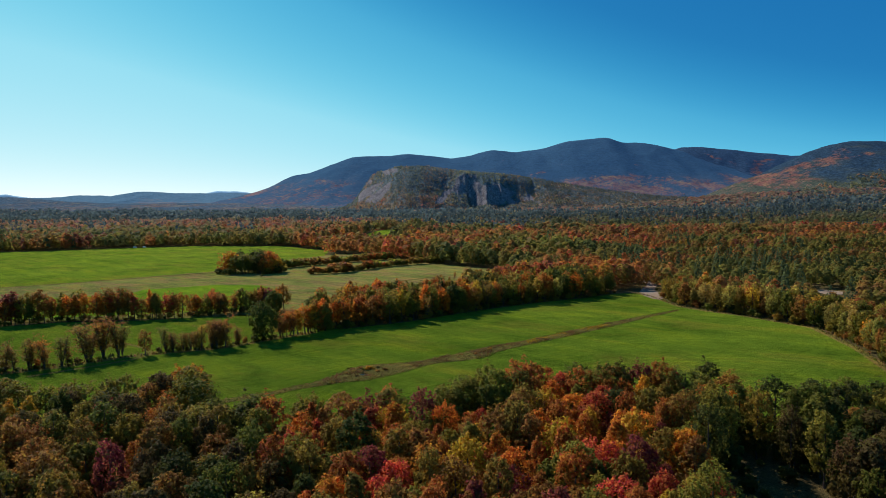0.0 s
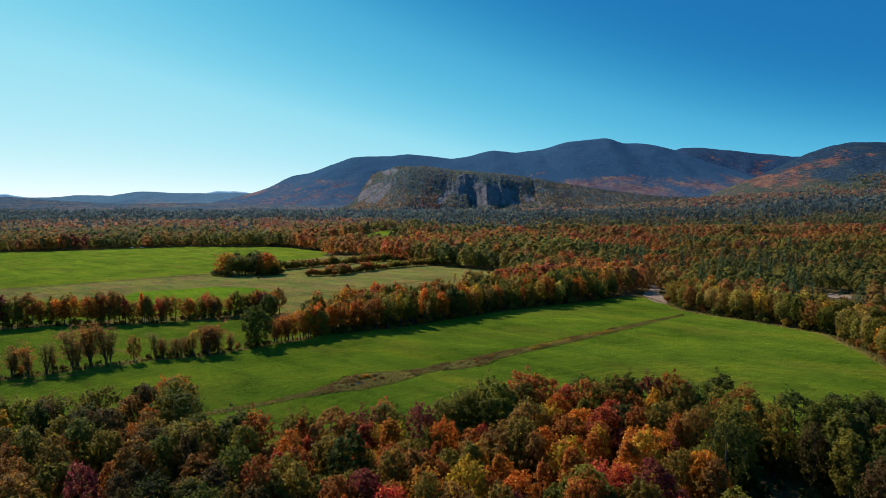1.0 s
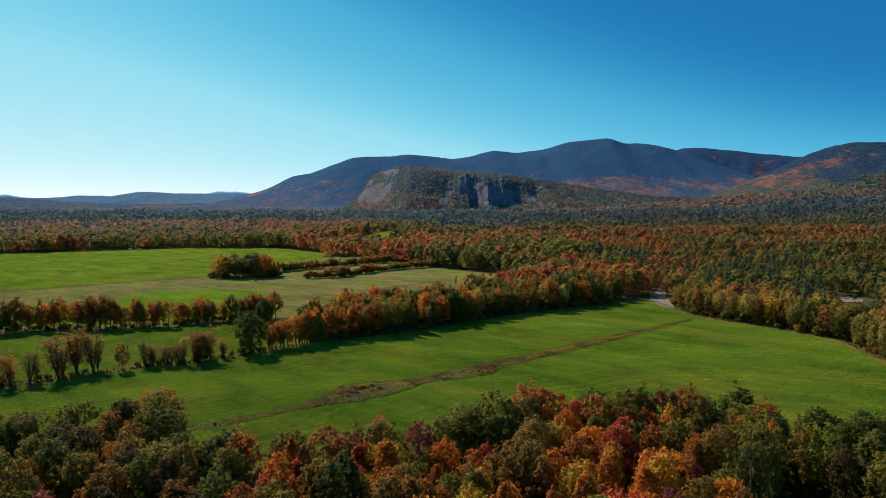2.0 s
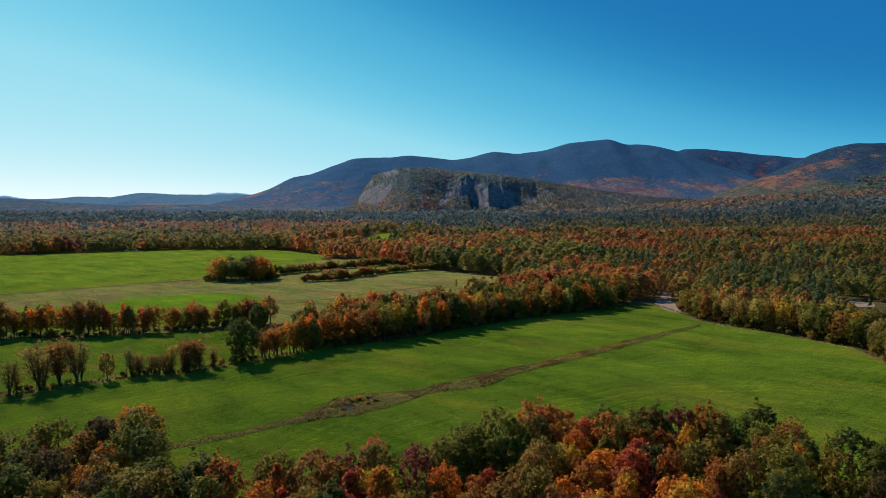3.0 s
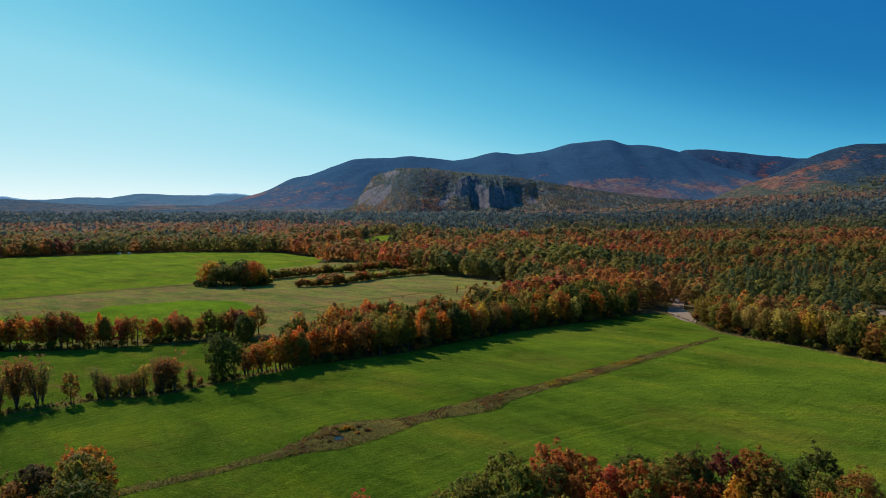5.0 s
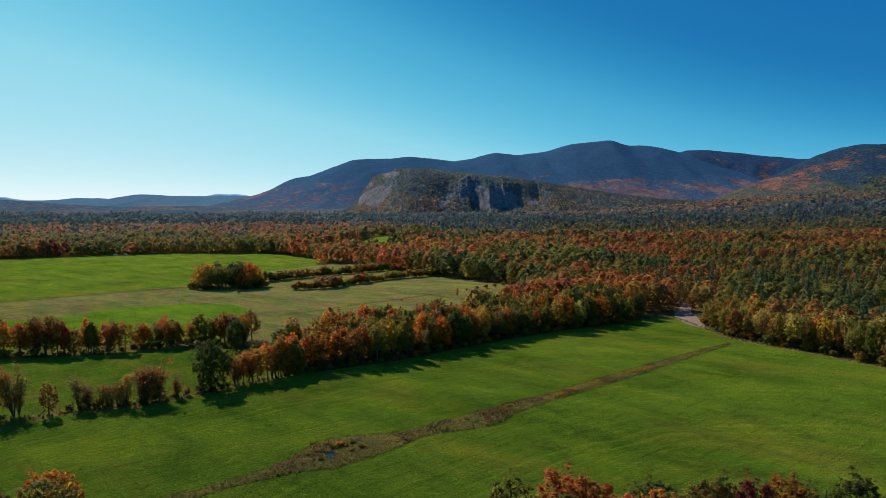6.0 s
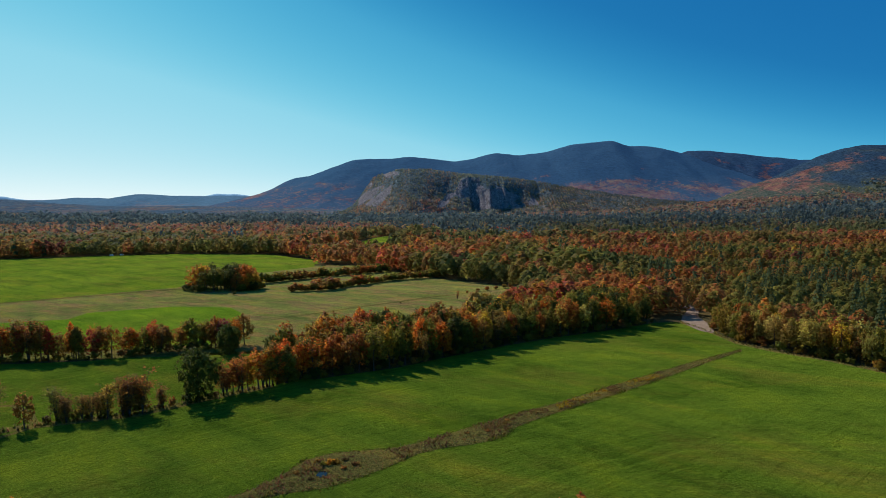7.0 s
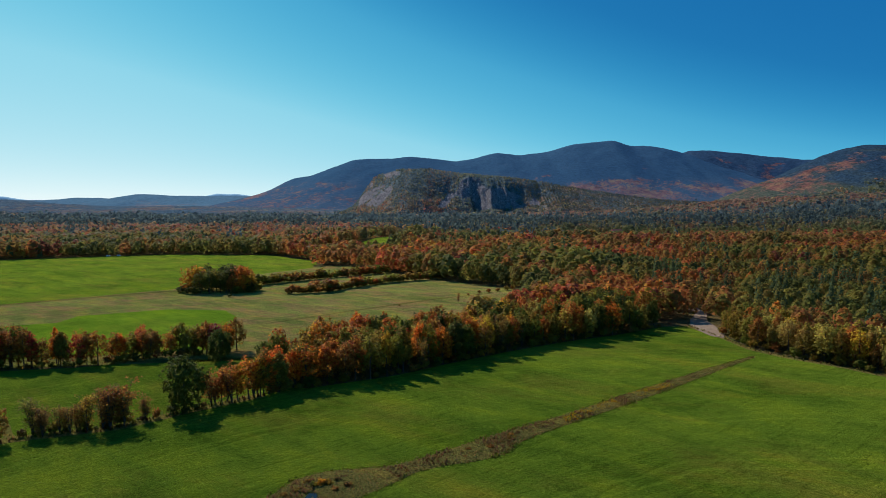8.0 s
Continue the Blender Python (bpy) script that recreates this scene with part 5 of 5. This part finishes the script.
# ---- weeds ----
def build_weeds():
    """Tall dry weeds along the ditch and under the hedgerow, goldenrod in drifts among them."""
    rng = np.random.RandomState(8)
    V, T = [], []

    def tuft(x, y, h, colour, n=5, z=0.0):
        for _ in range(n):
            a, lean = rng.uniform(0, 6.283), rng.uniform(0.1, 0.5) * h
            ca, sa, w = math.cos(a), math.sin(a), 0.16 + 0.12 * h
            V.extend([(x - sa * w, y + ca * w, z), (x + sa * w, y - ca * w, z), (x + ca * lean, y + sa * lean, z + h * rng.uniform(0.7, 1.1))])
            T.append(colour)
    brown, straw, gold, dull, grey = (0.17, 0.105, 0.04), (0.25, 0.19, 0.06), (0.42, 0.27, 0.018), (0.13, 0.145, 0.018), (0.17, 0.135, 0.045)
    for i in range(159):
        mid = (DITCH_WEST[i] + DITCH_EAST[i]) / 2
        width = float(np.hypot(*(DITCH_WEST[i] - DITCH_EAST[i])))
        for _ in range(int(8 + width * 6)):
            f = rng.uniform(-0.04, 1.04)
            x, y = DITCH_WEST[i] * (1 - f) + DITCH_EAST[i] * f + rng.normal(0, 0.6, 2)
            away = math.hypot(x - POOL[0], y - POOL[1])
            if away < 1.9:
                continue
            patch = float(fractal(x / 7, y / 7, 500, 2))
            c = brown if patch > 0.12 else grey if patch > -0.15 else straw
            if 29 < x < 80 and 0.15 < f < 0.8 and float(fractal(x / 9, y / 9, 520, 2)) > -0.05 and rng.rand() < 0.7:
                c = gold
            elif f < 0.06 or f > 0.95 or (width < 5 and rng.rand() < 0.5):
                c = dull
            h = rng.uniform(0.15, 0.4) * (1.9 if patch > 0.2 and width > 6 else 1.0)
            ground = 0.05 + 0.5 * math.sin(math.pi * min(max(f, 0), 1)) * min(1, width / 9) * min(1, away / 4)
            tuft(x, y, h, tuple(v * rng.uniform(0.7, 1.25) for v in c), 4, ground)
    for x, y in along(HEDGE_LINE, 0.45):
        x, y = x + rng.normal(0, 1.3), y + rng.normal(0, 1.3)
        c = (brown, straw, dull, dull)[rng.randint(4)]
        tuft(x, y, rng.uniform(0.5, 1.5), tuple(v * rng.uniform(0.7, 1.3) for v in c))
    for x, y in along(TRACK, 0.5):
        tuft(x + rng.normal(0.8, 0.9), y + rng.normal(0, 0.9), rng.uniform(0.4, 1.0), tuple(v * rng.uniform(0.7, 1.2) for v in (brown, straw, dull)[rng.randint(3)]), 4)
    # short tufts left standing in the mown grass
    GX, GY = rng.uniform(-150, 168, 150000), rng.uniform(163, 430, 150000)
    near = smooth((440 - GY) / 270)
    lush = fractal(GX / 14 + GY / 40, GY / 9, 540, 3, 0.6) + 0.6 * fractal(GX / 3.1, GY / 2.6, 545, 2)
    keep = (lush > 0.05) & (rng.rand(len(GX)) < 0.35 * near) & inside(GX, GY, FIELD) & ~inside(GX, GY, DITCH_ROUND)
    GX, GY, lush = GX[keep], GY[keep], lush[keep]
    a, h, w = rng.uniform(0, 6.283, len(GX)), rng.uniform(0.06, 0.13, len(GX)), rng.uniform(0.14, 0.34, len(GX))
    lean = rng.uniform(-0.25, 0.25, (len(GX), 2))
    blades = np.empty((len(GX), 3, 3))
    blades[:, 0] = np.stack([GX - np.sin(a) * w, GY + np.cos(a) * w, GX * 0], 1)
    blades[:, 1] = np.stack([GX + np.sin(a) * w, GY - np.cos(a) * w, GX * 0], 1)
    blades[:, 2] = np.stack([GX + lean[:, 0], GY + lean[:, 1], h], 1)
    lawn = mesh_of("grass_tufts", blades.reshape(-1, 3), np.arange(len(GX) * 3).reshape(-1, 3), FAR_LEAF, True, np.tile(np.array([0, -0.2, 0.98], np.float32), (len(GX) * 3, 1)))
    shade = np.ones((len(GX), 4), np.float32)
    shade[:, :3] = np.array([0.125, 0.180, 0.015]) * rng.uniform(0.8, 1.25, (len(GX), 1)) + np.array([0.05, 0.03, 0.003]) * (rng.rand(len(GX), 1) < 0.12)
    lawn.attributes.new("tint", "FLOAT_COLOR", "FACE").data.foreach_set("color", shade.ravel())
    tagged(new("grass_tufts", lawn), "short green grass tufts standing in the hay field", "grass", kind="stuff")
    for _ in range(15000):
        x, y = rng.uniform(-330, 48), rng.uniform(340, 720)
        if fractal(x / 30, y / 22, 560, 3, 0.6) + rng.uniform(-0.3, 0.2) < 0.0 or not inside([x], [y], ROUGH)[0] or inside([x], [y], STRIP)[0] or inside([x], [y], FAR_FIELD)[0]:
            continue
        tuft(x, y, rng.uniform(0.12, 0.38), tuple(v * rng.uniform(0.7, 1.0) for v in (brown, straw, dull, dull)[rng.randint(4)]), 2)
    n = len(T)
    nor = np.tile(np.array([0, -0.3, 0.95], np.float32), (n * 3, 1))
    me = mesh_of("weeds", V, np.arange(n * 3).reshape(n, 3), FAR_LEAF, True, nor)
    col = np.ones((n, 4), np.float32)
    col[:, :3] = T
    me.attributes.new("tint", "FLOAT_COLOR", "FACE").data.foreach_set("color", col.ravel())
    tagged(new("weeds", me), "tall dry brown weeds and yellow goldenrod along the ditch", "weeds", kind="stuff")
    for x, y, h, tone in ((-31.8, 231, 2.2, "gold"), (-33.2, 230.4, 1.7, "olive"), (-30.2, 231.4, 1.8, "bronze"), (-28.5, 233.5, 1.5, "umber"), (-35.2, 232.5, 1.4, "brown"), (-26, 231, 1.3, "umber"), (-164, 543, 2.6, "deep"),
                          (-40, 500, 1.4, "brown"), (4, 551, 1.6, "brown"), (12, 561, 2.6, "brown"), (19, 566, 3.2, "rust"), (26, 572, 3.0, "brown"), (33, 578, 3.6, "bronze"), (38, 582, 3.6, "brown")):
        tree("shrub", tone, x, y, h, "standing in rough grass", "shrubs in the rough grass", spread=1.5)
    for _ in range(16):
        k = random.choice((random.randrange(40, 52), random.randrange(68, 80)))
        f = random.uniform(0.25, 0.75)
        x, y = DITCH_WEST[k] * (1 - f) + DITCH_EAST[k] * f
        tree("shrub", pick({"umber": 3, "brown": 3, "bronze": 1}), float(x), float(y), random.uniform(0.7, 1.3), "in the ditch", "shrubs in the rough grass", spread=1.9)
    tree("thin_tree", "rust", -3, 513.5, 7.5, "standing alone in the rough meadow", "lone trees")


build_weeds()


# ---- houses at the foot of the mountains ----
def plain(name, colour, rough=0.8):
    m, t, b = material(name)
    col = mix(t, noise_node(t, 0.8, 4, 0.6, position(t)), tuple(c * 0.8 for c in colour), colour)
    t.links.new(col, b.inputs["Base Color"])
    b.inputs["Roughness"].default_value = rough
    return m


def box(x0, x1, y0, y1, z0, z1):
    v = [(x, y, z) for z in (z0, z1) for y in (y0, y1) for x in (x0, x1)]
    return v, [(0, 2, 3, 1), (4, 5, 7, 6), (0, 1, 5, 4), (1, 3, 7, 5), (3, 2, 6, 7), (2, 0, 4, 6)]


def house(x, y, wide, deep, tall, turn, wall_mat, roof_mat, glass, label):
    root = new("house")
    part("wall", mesh_of("wall", *box(-wide / 2, wide / 2, -deep / 2, deep / 2, -2, tall), wall_mat), root)
    e, r = 0.5, tall + deep * 0.38
    v = [(-wide / 2 - e, -deep / 2 - e, tall - 0.2), (wide / 2 + e, -deep / 2 - e, tall - 0.2), (wide / 2 + e, deep / 2 + e, tall - 0.2), (-wide / 2 - e, deep / 2 + e, tall - 0.2), (-wide / 2 - e, 0, r), (wide / 2 + e, 0, r)]
    bm = bmesh.new()
    vs = [bm.verts.new(p) for p in v]
    for f in ((0, 1, 5, 4), (2, 3, 4, 5), (0, 4, 3), (1, 2, 5), (3, 2, 1, 0)):
        bm.faces.new([vs[i] for i in f])
    me = bpy.data.meshes.new("roof")
    bm.to_mesh(me)
    bm.free()
    me.materials.append(roof_mat)
    part("roof", me, root)
    n = int(wide // 4)
    for k in range(n):
        cx = -wide / 2 + (k + 0.5) * wide / n
        part("window", mesh_of("window", *box(cx - 0.6, cx + 0.6, -deep / 2 - 0.08, -deep / 2 + 0.02, tall * 0.35, tall * 0.35 + 1.6), glass), root)
    GX, GY, GZ, _ = DOME_GRID
    k = np.argmin((GX - x) ** 2 + (GY - y) ** 2)
    ground = max(float(land(x, y)), float(GZ.ravel()[k])) if y > 2560 else float(land(x, y))
    root.matrix_basis = pose(x, y, ground, 0, 0, turn)
    return tagged(root, label, "house", "farm houses")


WHITE, SLATE, RED_ROOF, GLASS = plain("white_boards", (0.62, 0.54, 0.46)), plain("slate_roof", (0.18, 0.18, 0.2)), plain("red_roof", (0.34, 0.14, 0.11)), plain("dark_glass", (0.03, 0.035, 0.04), 0.1)
house(-452, 2622, 20, 11, 14, 8, WHITE, SLATE, GLASS, "white boarded house with a grey roof below the slab")
house(-424, 2618, 16, 10, 12, -10, WHITE, SLATE, GLASS, "white boarded house with a grey roof below the slab")
house(330, 1500, 20, 11, 8, 12, plain("tan_boards", (0.45, 0.38, 0.3)), RED_ROOF, GLASS, "tan farm building with a faded red roof")


# ---- vans parked at the far field's edge ----
def van(x, y, turn, paint, glass, tyre):
    root = new("van")
    bm = bmesh.new()
    side = [(-2.4, 0.4), (2.4, 0.4), (2.4, 1.05), (1.75, 1.2), (1.25, 1.95), (0.9, 2.05), (-2.3, 2.05), (-2.4, 1.9)]
    for w in (-0.95, 0.95):
        bm.faces.new([bm.verts.new((a, w, z)) for a, z in side])
    bm.verts.ensure_lookup_table()
    for i in range(8):
        j = (i + 1) % 8
        bm.faces.new([bm.verts[k] for k in (i, j, 8 + j, 8 + i)])
    bmesh.ops.recalc_face_normals(bm, faces=bm.faces)
    me = bpy.data.meshes.new("body")
    bm.to_mesh(me)
    bm.free()
    me.materials.append(paint)
    part("body", me, root)
    for w in (-0.97, 0.97):
        part("window", mesh_of("window", *box(0.1, 1.2, w - 0.01, w + 0.01, 1.25, 1.8), glass), root)
        for a in (-1.5, 1.5):
            v, f = [], []
            for k in range(12):
                c = 6.2832 * k / 12
                v += [(a + 0.36 * math.cos(c), w * 0.95 + d, 0.36 + 0.36 * math.sin(c)) for d in (-0.12, 0.12)]
            f = [(2 * k, (2 * k + 2) % 24, (2 * k + 3) % 24, 2 * k + 1) for k in range(12)]
            part("wheel", mesh_of("wheel", v, f, tyre), root)
    root.matrix_basis = pose(x, y, float(land(x, y)) + 0.07, 0, 0, turn)
    return tagged(root, "white van parked by the trees at the field's edge", "van", "parked vans")


PAINT, TYRE = plain("white_paint", (0.8, 0.8, 0.78), 0.35), plain("tyre_rubber", (0.03, 0.03, 0.03))
van(-477, 955, 12, PAINT, GLASS, TYRE)
van(-465, 959, 25, PAINT, GLASS, TYRE)
